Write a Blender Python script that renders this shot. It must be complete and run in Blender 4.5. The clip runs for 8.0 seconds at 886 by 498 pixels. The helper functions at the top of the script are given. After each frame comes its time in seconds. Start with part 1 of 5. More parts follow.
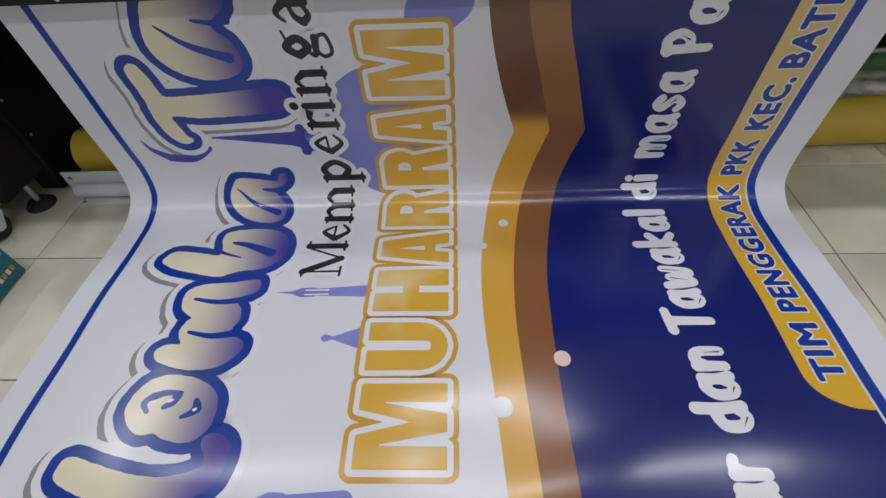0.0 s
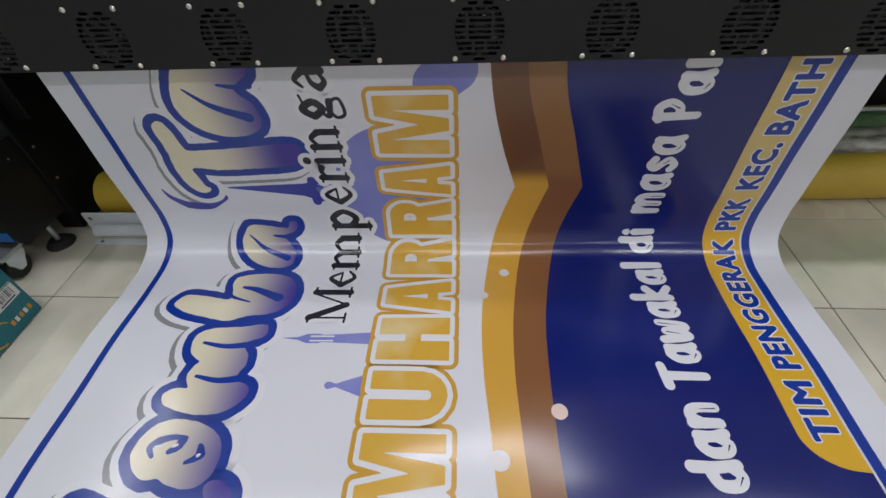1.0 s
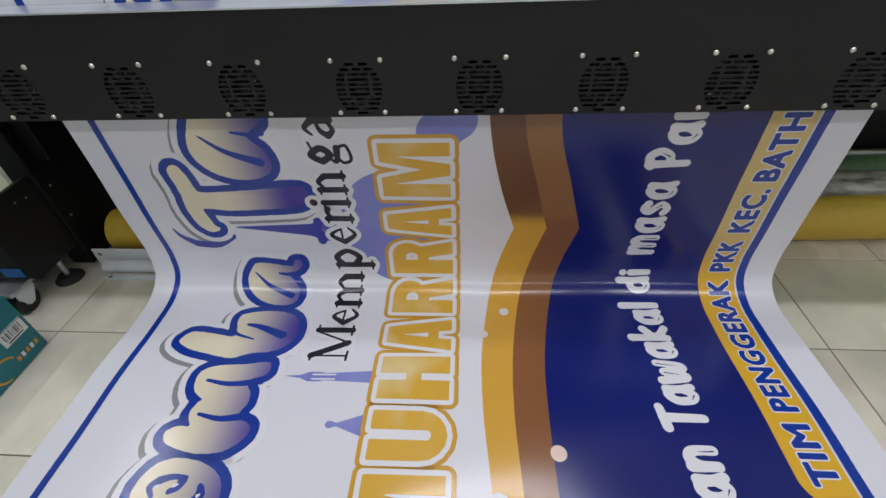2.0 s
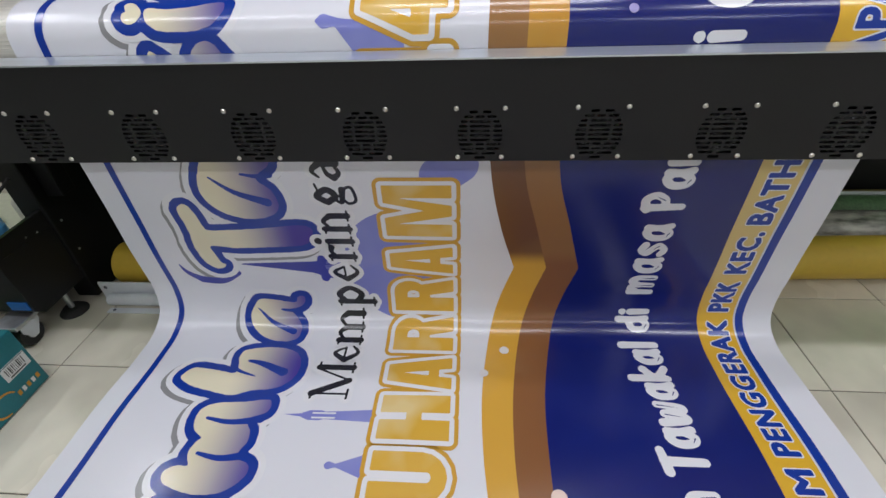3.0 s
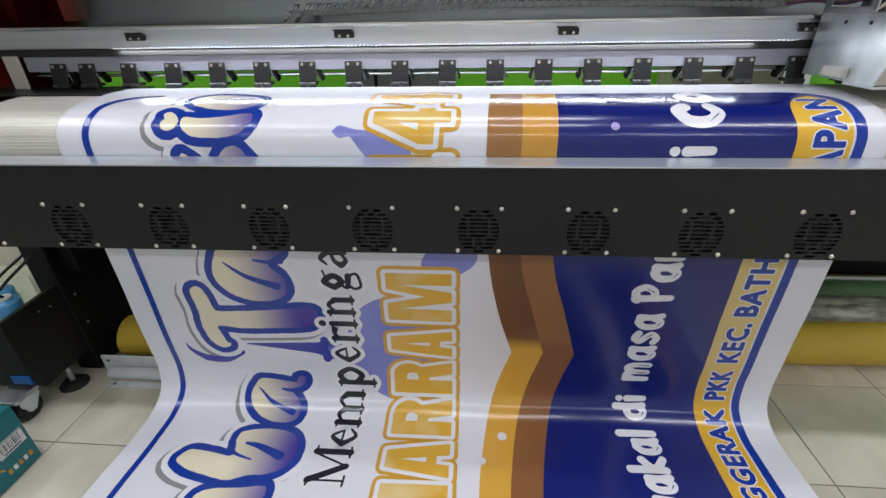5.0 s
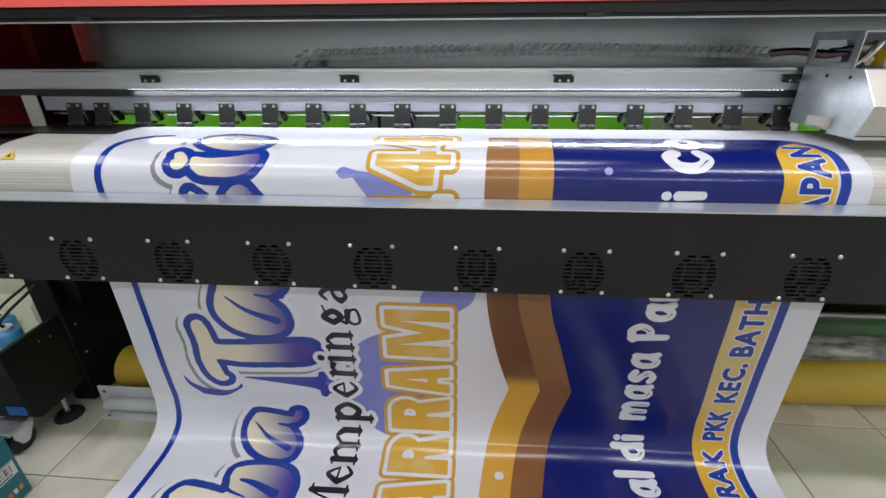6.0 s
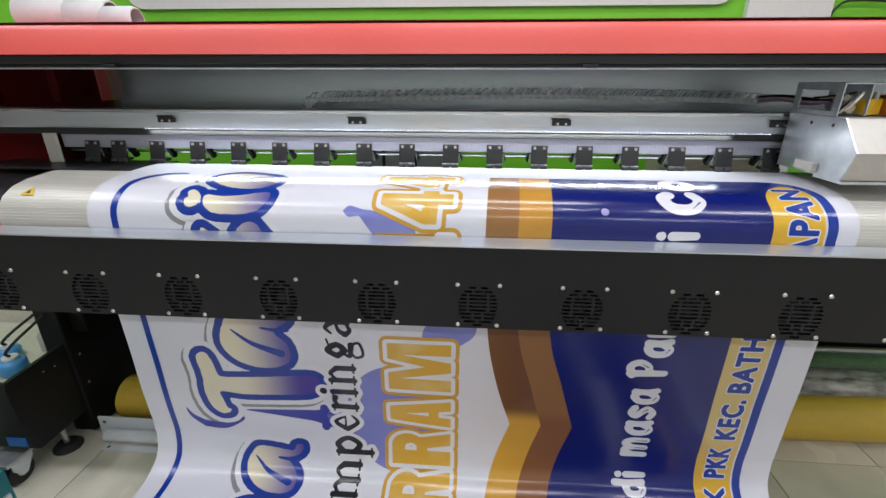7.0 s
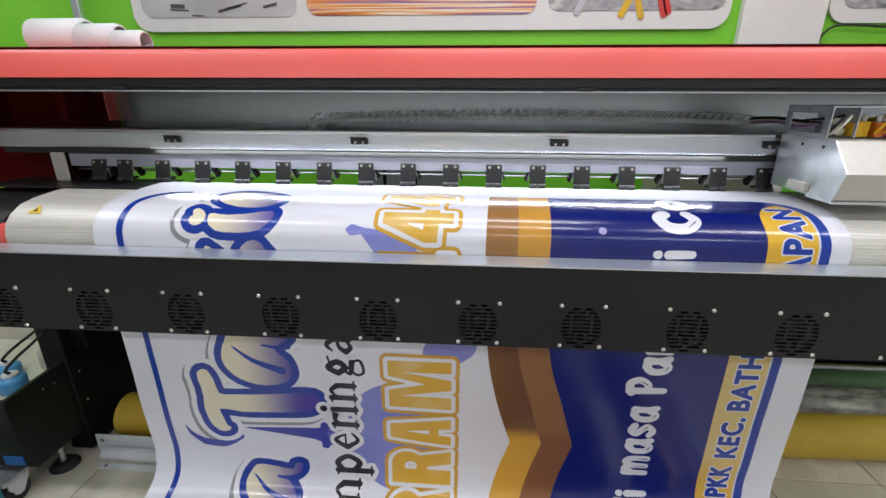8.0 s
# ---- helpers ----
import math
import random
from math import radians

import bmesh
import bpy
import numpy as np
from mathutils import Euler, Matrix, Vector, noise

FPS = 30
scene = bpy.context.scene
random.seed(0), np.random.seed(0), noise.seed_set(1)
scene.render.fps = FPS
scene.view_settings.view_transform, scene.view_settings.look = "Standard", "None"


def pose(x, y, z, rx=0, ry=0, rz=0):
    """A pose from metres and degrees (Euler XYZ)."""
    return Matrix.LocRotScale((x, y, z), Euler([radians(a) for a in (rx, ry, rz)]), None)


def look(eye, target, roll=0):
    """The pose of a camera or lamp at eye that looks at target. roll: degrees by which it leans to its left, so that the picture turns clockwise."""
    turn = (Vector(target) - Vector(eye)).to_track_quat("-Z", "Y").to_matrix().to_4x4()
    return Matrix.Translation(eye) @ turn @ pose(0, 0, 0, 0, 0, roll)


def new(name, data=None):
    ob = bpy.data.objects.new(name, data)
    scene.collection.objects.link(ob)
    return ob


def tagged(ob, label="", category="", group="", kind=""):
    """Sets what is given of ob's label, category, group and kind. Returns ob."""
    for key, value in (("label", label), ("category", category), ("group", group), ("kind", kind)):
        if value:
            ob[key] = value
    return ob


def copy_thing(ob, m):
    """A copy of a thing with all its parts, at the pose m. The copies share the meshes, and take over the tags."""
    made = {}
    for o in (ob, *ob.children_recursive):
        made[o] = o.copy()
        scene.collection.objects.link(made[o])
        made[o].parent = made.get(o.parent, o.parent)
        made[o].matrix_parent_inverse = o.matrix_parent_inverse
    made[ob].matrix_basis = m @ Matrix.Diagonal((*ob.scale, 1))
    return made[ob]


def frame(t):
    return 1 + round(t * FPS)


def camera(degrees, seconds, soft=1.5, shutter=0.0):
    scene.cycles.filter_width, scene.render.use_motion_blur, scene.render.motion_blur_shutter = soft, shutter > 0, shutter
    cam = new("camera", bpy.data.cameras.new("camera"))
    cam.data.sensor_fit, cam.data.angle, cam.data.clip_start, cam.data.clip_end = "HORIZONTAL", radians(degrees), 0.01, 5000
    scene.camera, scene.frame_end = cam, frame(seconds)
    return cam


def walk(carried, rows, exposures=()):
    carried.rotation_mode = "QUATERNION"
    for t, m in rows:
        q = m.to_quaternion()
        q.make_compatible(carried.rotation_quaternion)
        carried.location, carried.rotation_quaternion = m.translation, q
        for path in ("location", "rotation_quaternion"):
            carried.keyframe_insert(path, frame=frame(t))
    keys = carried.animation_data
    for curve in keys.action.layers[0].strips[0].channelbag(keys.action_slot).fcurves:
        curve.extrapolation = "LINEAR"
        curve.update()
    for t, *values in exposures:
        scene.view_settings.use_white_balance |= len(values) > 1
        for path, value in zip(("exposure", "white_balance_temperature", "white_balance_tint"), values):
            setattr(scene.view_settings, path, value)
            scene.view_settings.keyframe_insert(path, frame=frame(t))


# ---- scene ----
cam = camera(89.8, 8.0)
PATH = [
    (0, (-0.034, -0.868, 0.990), (-0.115, 0.450, -0.512), -3.5),
    (0.5, (-0.023, -0.857, 1.025), (-0.121, 0.499, -0.442), -3.5),
    (1, (-0.025, -0.865, 1.047), (-0.129, 0.561, -0.352), -2.9),
    (1.5, (-0.023, -0.872, 1.066), (-0.131, 0.607, -0.276), -2.7),
    (3, (-0.02, -0.877, 1.115), (-0.139, 0.729, -0.072), -2.1),
    (3.5, (-0.018, -0.88, 1.135), (-0.139, 0.767, 0.007), -1.9),
    (4, (-0.017, -0.886, 1.155), (-0.141, 0.805, 0.096), -1.7),
    (4.5, (-0.018, -0.891, 1.176), (-0.143, 0.837, 0.177), -1.4),
    (6, (-0.013, -0.904, 1.224), (-0.14, 0.911, 0.395), -0.3),
    (6.5, (-0.015, -0.913, 1.246), (-0.144, 0.926, 0.47), -0.1),
    (7, (-0.017, -0.925, 1.259), (-0.148, 0.937, 0.539), 0.1),
    (7.5, (-0.018, -0.935, 1.269), (-0.149, 0.942, 0.589), 0.2),
    (8, (-0.02, -0.939, 1.27), (-0.148, 0.947, 0.617), 0.2),
]
walk(cam, [(t, look(eye, target, roll)) for t, eye, target, roll in PATH],
     exposures=[(0, -0.54), (1.5, -0.42), (3.0, -0.34), (4.5, -0.26), (6.5, -0.17), (8.0, -0.15)])

# ---------- world and light ----------
world = bpy.data.worlds.new("room_world")
world.use_nodes = True
world.node_tree.nodes["Background"].inputs[0].default_value = (0.75, 0.85, 1.0, 1)
world.node_tree.nodes["Background"].inputs[1].default_value = 0.028
scene.world = world


def tube_light(x, y, z, length, watts, along_x=True):
    lamp = bpy.data.lights.new("tube_light", "AREA")
    lamp.shape, lamp.size, lamp.size_y = "RECTANGLE", length, 0.10
    lamp.energy, lamp.color = watts, (0.90, 0.92, 1.0)
    ob = new("tube_light", lamp)
    ob.matrix_world = pose(x, y, z, 0, 0, 0 if along_x else 90)
    return ob


for lx in (-1.5, 0.1, 1.7):
    tube_light(lx, -0.40, 2.72, 1.2, 12 if lx < 1 else 16)
    tube_light(lx, -2.2, 2.72, 1.2, 12.5)
tube_light(0.1, 0.35, 2.72, 1.2, 15)

# extra lamp, no source known there, added to brighten the left rear
tube_light(-2.5, 0.2, 2.72, 1.2, 14, False)

# the strip of small lamps under the carriage beam, lighting the platen
strip_lamp = bpy.data.lights.new("led_strip_light", "AREA")
strip_lamp.shape, strip_lamp.size, strip_lamp.size_y = "RECTANGLE", 1.64, 0.004
strip_lamp.energy, strip_lamp.color = 2.8, (0.90, 0.95, 1.0)
new("led_strip_light", strip_lamp).matrix_world = pose(-0.15, 0.353, 1.1145, -18, 0, 0)

# ---------- materials ----------
def mat(name, color, rough=0.5, metal=0.0, grain=0.0, scale=60.0, bump=0.0, spec=0.5, stretch=(1, 1, 1), blotch=0.0,
        blotch_scale=3.0, coat=0.0, rough_var=0.0):
    """A surface with two scales of variation: blotches and grain, and a fine relief."""
    m = bpy.data.materials.new(name)
    m.use_nodes = True
    nt = m.node_tree
    b = nt.nodes["Principled BSDF"]
    b.inputs["Base Color"].default_value = (*color, 1)
    b.inputs["Roughness"].default_value = rough
    b.inputs["Metallic"].default_value = metal
    b.inputs["Specular IOR Level"].default_value = spec
    b.inputs["Coat Weight"].default_value = coat
    if not (grain or blotch or bump or rough_var):
        return m
    co = nt.nodes.new("ShaderNodeTexCoord")
    mp = nt.nodes.new("ShaderNodeMapping")
    mp.inputs["Scale"].default_value = stretch
    nt.links.new(co.outputs["Object"], mp.inputs["Vector"])
    fine = nt.nodes.new("ShaderNodeTexNoise")
    fine.inputs["Scale"].default_value, fine.inputs["Detail"].default_value = scale, 4
    nt.links.new(mp.outputs[0], fine.inputs["Vector"])
    large = nt.nodes.new("ShaderNodeTexNoise")
    large.inputs["Scale"].default_value, large.inputs["Detail"].default_value = blotch_scale, 3
    nt.links.new(mp.outputs[0], large.inputs["Vector"])
    link = None
    for tex, amount in ((fine, grain), (large, blotch)):
        if not amount:
            continue
        ramp = nt.nodes.new("ShaderNodeMapRange")
        ramp.inputs["To Min"].default_value, ramp.inputs["To Max"].default_value = 1 - amount, 1 + amount
        ramp.inputs["From Min"].default_value, ramp.inputs["From Max"].default_value = 0.3, 0.7
        nt.links.new(tex.outputs["Fac"], ramp.inputs["Value"])
        mix = nt.nodes.new("ShaderNodeMix")
        mix.data_type, mix.blend_type = "RGBA", "MULTIPLY"
        mix.inputs["Factor"].default_value = 1
        if link:
            nt.links.new(link, mix.inputs["A"])
        else:
            mix.inputs["A"].default_value = (*color, 1)
        nt.links.new(ramp.outputs[0], mix.inputs["B"])
        link = mix.outputs["Result"]
    if link:
        nt.links.new(link, b.inputs["Base Color"])
    if rough_var:
        rr = nt.nodes.new("ShaderNodeMapRange")
        rr.inputs["From Min"].default_value, rr.inputs["From Max"].default_value = 0.3, 0.7
        rr.inputs["To Min"].default_value, rr.inputs["To Max"].default_value = max(0.02, rough - rough_var), min(1, rough + rough_var)
        nt.links.new(large.outputs["Fac"], rr.inputs["Value"])
        nt.links.new(rr.outputs[0], b.inputs["Roughness"])
    if bump:
        bp = nt.nodes.new("ShaderNodeBump")
        bp.inputs["Strength"].default_value, bp.inputs["Distance"].default_value = bump, 0.002
        nt.links.new(fine.outputs["Fac"], bp.inputs["Height"])
        nt.links.new(bp.outputs[0], b.inputs["Normal"])
    return m


def glow(name, color, strength):
    m = mat(name, color, 0.4)
    b = m.node_tree.nodes["Principled BSDF"]
    b.inputs["Emission Color"].default_value = (*color, 1)
    b.inputs["Emission Strength"].default_value = strength
    return m


M = {
    "tile": mat("floor_tile", (0.72, 0.675, 0.565), 0.20, grain=0.05, scale=9, blotch=0.10, blotch_scale=2.2, rough_var=0.10, spec=0.5),
    "grout": mat("grout", (0.15, 0.13, 0.105), 0.9, grain=0.25, scale=40),
    "wall_green": mat("green_wall_paint", (0.19, 0.60, 0.03), 0.55, blotch=0.05, grain=0.03, bump=0.1, scale=120),
    "wall_white": mat("white_wall_paint", (0.75, 0.75, 0.72), 0.7, blotch=0.04, grain=0.03, bump=0.1, scale=120),
    "wall_grey": mat("low_bounce_grey", (0.20, 0.20, 0.20), 0.7, blotch=0.05, grain=0.03, bump=0.1, scale=120),
    "ceiling": mat("ceiling_board", (0.78, 0.78, 0.76), 0.85, blotch=0.04, grain=0.03),
    "black_steel": mat("black_powder_coat", (0.0130, 0.0130, 0.0142), 0.42, spec=0.28, grain=0.15, scale=500, bump=0.12, blotch=0.12, rough_var=0.06),
    "black_plain": mat("black_plastic", (0.015, 0.015, 0.016), 0.38, grain=0.1, scale=200),
    "black_dark": mat("dark_steel_and_shade", (0.005, 0.005, 0.0055), 0.5, spec=0.3, grain=0.15, scale=90, blotch=0.2),
    "alu": mat("brushed_aluminium", (0.68, 0.72, 0.77), 0.38, 0.85, grain=0.06, scale=60, stretch=(0.03, 1, 1), bump=0.05),
    "zinc": mat("zinc_plated_steel", (0.66, 0.69, 0.72), 0.40, 0.9, grain=0.10, scale=35, blotch=0.12, blotch_scale=9, rough_var=0.1),
    "chrome": mat("chrome_steel", (0.8, 0.8, 0.8), 0.18, 1.0, grain=0.05),
    "nickel": mat("nickel_screw", (0.75, 0.72, 0.66), 0.3, 1.0, grain=0.05),
    "platen": mat("platen_aluminium", (0.66, 0.64, 0.58), 0.42, 0.35, grain=0.10, scale=260, stretch=(0.01, 1, 1), bump=0.25, blotch=0.04),
    "red": mat("red_painted_steel", (0.79, 0.12, 0.10), 0.33, grain=0.04, scale=300, blotch=0.05, bump=0.05),
    # red steel whose base colour carries the shade inside the closed left end
    "red_dark": mat("shade_darkened_red_steel", (0.085, 0.003, 0.004), 0.5, spec=0.12, grain=0.05, blotch=0.1),
    "grey_panel": mat("grey_steel_panel", (0.20, 0.205, 0.21), 0.34, 0.3, grain=0.05, scale=40, stretch=(0.1, 1, 1), blotch=0.08),
    "steel_back": mat("galvanised_back_panel", (0.46, 0.50, 0.55), 0.26, 0.85, grain=0.04, scale=40, stretch=(0.1, 1, 1), blotch=0.06),
    "banner": mat("glossy_vinyl_banner", (0.72, 0.725, 0.785), 0.22, grain=0.012, scale=900, bump=0.03, blotch=0.015),
    "yellow_roll": mat("yellow_vinyl_roll", (0.62, 0.42, 0.05), 0.4, blotch=0.08, grain=0.03),
    "wrap": mat("grey_plastic_wrap", (0.36, 0.36, 0.34), 0.22, grain=0.7, scale=34, stretch=(0.35, 1, 1), bump=1.0, blotch=0.4, blotch_scale=6),
    "green_roll": mat("green_vinyl_roll", (0.13, 0.27, 0.12), 0.4, grain=0.25, scale=90, blotch=0.2),
    "olive_roll": mat("olive_vinyl_roll", (0.20, 0.17, 0.04), 0.45, grain=0.1, blotch=0.15),
    "white_tube": mat("white_plastic_tube", (0.70, 0.73, 0.76), 0.4, blotch=0.05, grain=0.03),
    "teal": mat("teal_printed_carton", (0.010, 0.17, 0.21), 0.45, grain=0.05, scale=120, blotch=0.08, bump=0.05),
    "paper": mat("white_paper", (0.78, 0.79, 0.80), 0.7, grain=0.03, blotch=0.04),
    "rubber": mat("black_rubber", (0.02, 0.02, 0.02), 0.7, grain=0.2, scale=120, bump=0.2),
    "beige": mat("beige_carriage_cover", (0.58, 0.55, 0.50), 0.4, 0.15, grain=0.03, blotch=0.05),
}

# ---------- mesh helpers ----------
def part(name, bm, material, parent=None, label=""):
    me = bpy.data.meshes.new(name)
    bm.to_mesh(me)
    bm.free()
    me.materials.append(material)
    ob = new(name, me)
    if parent is not None:
        ob.parent = parent
    if label:
        tagged(ob, label)
    return ob


def empty(name, label, category, group="", kind="", at=(0, 0, 0)):
    ob = new(name)
    ob.empty_display_size = 0.1
    ob.location = at
    return tagged(ob, label, category, group, kind)


def smooth(bm, angle=35):
    for f in bm.faces:
        f.smooth = True
    for e in bm.edges:
        if len(e.link_faces) == 2 and e.calc_face_angle(0) > radians(angle):
            e.smooth = False
    return bm


def box(x0, x1, y0, y1, z0, z1, bevel=0.0, bm=None):
    own = bm is None
    bm = bmesh.new() if own else bm
    r = bmesh.ops.create_cube(bm, size=1)
    for v in r["verts"]:
        v.co = Vector(((x0 + x1) / 2 + v.co.x * (x1 - x0), (y0 + y1) / 2 + v.co.y * (y1 - y0), (z0 + z1) / 2 + v.co.z * (z1 - z0)))
    if bevel:
        edges = list({e for v in r["verts"] for e in v.link_edges})
        bmesh.ops.bevel(bm, geom=edges, offset=bevel, segments=2, affect="EDGES", profile=0.5)
    return bm


def rod(a, b, r, seg=20, r2=None, bm=None, caps=True):
    own = bm is None
    bm = bmesh.new() if own else bm
    a, b = Vector(a), Vector(b)
    turn = (b - a).to_track_quat("Z", "Y").to_matrix().to_4x4()
    bmesh.ops.create_cone(bm, cap_ends=caps, segments=seg, radius1=r, radius2=r if r2 is None else r2, depth=(b - a).length,
                          matrix=Matrix.Translation((a + b) / 2) @ turn)
    return smooth(bm, 40)


def prism_x(points, x0, x1, closed=True, bm=None):
    """A profile of (y, z) points drawn out along x."""
    own = bm is None
    bm = bmesh.new() if own else bm
    lo = [bm.verts.new((x0, y, z)) for y, z in points]
    hi = [bm.verts.new((x1, y, z)) for y, z in points]
    n = len(points)
    for i in range(n if closed else n - 1):
        j = (i + 1) % n
        bm.faces.new((lo[i], lo[j], hi[j], hi[i]))
    if closed:
        bm.faces.new(lo[::-1])
        bm.faces.new(hi)
    bmesh.ops.recalc_face_normals(bm, faces=bm.faces)
    return smooth(bm, 30)


def pipe(points, r, seg=10, name="pipe"):
    """A round tube along a smooth line through the points."""
    pts = [Vector(p) for p in points]
    line = []
    for i in range(len(pts) - 1):
        p0, p1, p2, p3 = pts[max(i - 1, 0)], pts[i], pts[i + 1], pts[min(i + 2, len(pts) - 1)]
        for k in range(8):
            t = k / 8
            line.append(0.5 * ((2 * p1) + (p2 - p0) * t + (2 * p0 - 5 * p1 + 4 * p2 - p3) * t * t + (3 * p1 - p0 - 3 * p2 + p3) * t ** 3))
    line.append(pts[-1])
    bm = bmesh.new()
    rings = []
    for i, p in enumerate(line):
        d = (line[min(i + 1, len(line) - 1)] - line[max(i - 1, 0)]).normalized()
        u = d.orthogonal().normalized() if i == 0 else (u - d * u.dot(d)).normalized()
        w = d.cross(u)
        rings.append([bm.verts.new(p + r * (math.cos(a) * u + math.sin(a) * w)) for a in (2 * math.pi * k / seg for k in range(seg))])
    for a, b in zip(rings, rings[1:]):
        for k in range(seg):
            bm.faces.new((a[k], a[(k + 1) % seg], b[(k + 1) % seg], b[k]))
    bm.faces.new(rings[0][::-1])
    bm.faces.new(rings[-1])
    return smooth(bm, 50)

# ---------- the room ----------
WALL_Y = 1.05
TILE, JX, JY = 0.392, 1.019, -0.0375
TURN = radians(-0.62)
X0, X1, Y0 = JX - 11 * TILE, JX + 5 * TILE, JY - 8 * TILE


def wall(name, x0, x1, y0, y1, z0, z1, material, label):
    return tagged(part(name, box(x0, x1, y0, y1, z0, z1), material), label, "wall", kind="structure")


wall("wall_north", X0, X1, WALL_Y, WALL_Y + 0.15, 0, 2.8, M["wall_green"], "bright green painted wall behind the printer")
wall("wall_south", X0, X1, Y0 - 0.15, Y0, 0, 2.8, M["wall_white"], "plain white painted wall closing the shop")
# unseen wall, its grey chosen to cut light bounced from the left
wall("wall_west", X0 - 0.15, X0, Y0 - 0.15, WALL_Y + 0.15, 0, 2.8, M["wall_grey"], "unseen grey wall closing the shop, dark to cut bounce")
wall("wall_east", X1, X1 + 0.15, Y0 - 0.15, WALL_Y + 0.15, 0, 2.8, M["wall_white"], "plain white painted wall closing the shop")
tagged(part("ceiling", box(X0 - 0.15, X1 + 0.15, Y0 - 0.15, WALL_Y + 0.15, 2.8, 2.9), M["ceiling"]), "plain white ceiling boards", "ceiling", kind="structure")
floor = tagged(part("floor", box(X0 - 0.15, X1 + 0.15, Y0 - 0.15, WALL_Y + 0.15, -0.15, -0.003), M["grout"]),
               "cream glazed ceramic tile floor with dark joints", "floor", kind="structure")

# ---------- the printer ----------
printer = empty("wide_format_printer", "red and black wide-format inkjet printer on the tiled floor", "printer")
XA, XB = -1.46, 1.60
PLATEN = [(0.060, 0.80), (0.058, 0.93), (0.066, 0.957), (0.087, 0.980), (0.118, 0.997), (0.162, 1.007), (0.22, 1.012), (0.30, 1.013), (0.395, 1.010)]
platen = part("platen", prism_x(PLATEN + [(0.395, 0.80)], -1.2, 1.5), M["platen"], printer, "cream ribbed aluminium platen")
for x0, x1 in ((-1.198, -0.962), (0.828, 1.498)):
    bm = bmesh.new()
    for (ya, za), (yb, zb) in zip(PLATEN[1:-2], PLATEN[2:-1]):
        count = max(1, round(math.hypot(yb - ya, zb - za) / 0.0075))
        for k in range(count):
            y, z = ya + (yb - ya) * k / count, za + (zb - za) * k / count
            rod((x0, y + 0.0005, z - 0.0006), (x1, y + 0.0005, z - 0.0006), 0.0012, 6, bm=bm)
    part("platen_ribbing", bm, M["platen"], platen)["kind"] = "stuff"
part("rear_plate", box(-1.46, -0.93, 0.25, 0.395, 1.0140, 1.0170), M["black_plain"], printer)
CAP = [(y + 0.004, z - 0.005) for y, z in PLATEN]
part("end_cap", prism_x(CAP[:3] + [(0.2, 0.961), (0.2, 0.80)], -1.235, -1.202), M["red"], printer, "red painted end cap")
part("end_cap", prism_x([(y + 0.012, z - 0.01) for y, z in CAP] + [(0.395, 0.80)], -1.46, -1.236), M["black_plain"], printer)
def sticker_patch(x0, x1, t0, t1, up):
    """A triangle lying on the sloping shoulder of the platen."""
    bm = bmesh.new()
    at_t = lambda t: (0.0885 + 0.0295 * t - 0.48 * up, 0.9808 + 0.0162 * t + 0.88 * up)
    bm.faces.new([bm.verts.new((x, *at_t(t))) for x, t in ((x0, t0), (x1, t0), ((x0 + x1) / 2, t1))])
    return bm


sticker = part("warning_sticker", sticker_patch(-1.156, -1.118, 0.0, 0.95, 0.0022), mat("yellow_sticker", (0.75, 0.52, 0.01), 0.4, grain=0.04), platen, "yellow triangular warning sticker")
part("sticker_sign", sticker_patch(-1.143, -1.131, 0.18, 0.62, 0.0028), M["black_plain"], sticker)

# fan bar across the front
FX = [(i - 4) * 0.24 for i in range(-2, 11)]
PW, ZL, ZH = 0.052, 0.703, 0.822
bm = bmesh.new()
box(XA, XB, 0.002, 0.048, ZH, 0.9060, bm=bm)
box(XA, XB, 0.002, 0.048, 0.70, ZL, bm=bm)
cuts = [XA] + [x + d for x in FX if XA < x - PW and x + PW < XB for d in (-PW, PW)] + [XB]
for x0, x1 in zip(cuts[::2], cuts[1::2]):
    box(x0, x1, 0.002, 0.048, ZL, ZH, bm=bm)
for x in FX:
    if XA < x - PW and x + PW < XB:
        box(x - PW, x + PW, 0.040, 0.048, ZL, ZH, bm=bm)
bmesh.ops.remove_doubles(bm, verts=bm.verts, dist=1e-5)
fan_bar = part("fan_bar", bm, M["black_steel"], printer, "black steel bar with a row of fans")
part("edge_strip", prism_x([(-0.001, 0.9065), (-0.001, 0.9095), (0.046, 0.9140), (0.048, 0.9140), (0.048, 0.9065)], XA, XB), M["alu"], fan_bar, "bright aluminium edge strip")


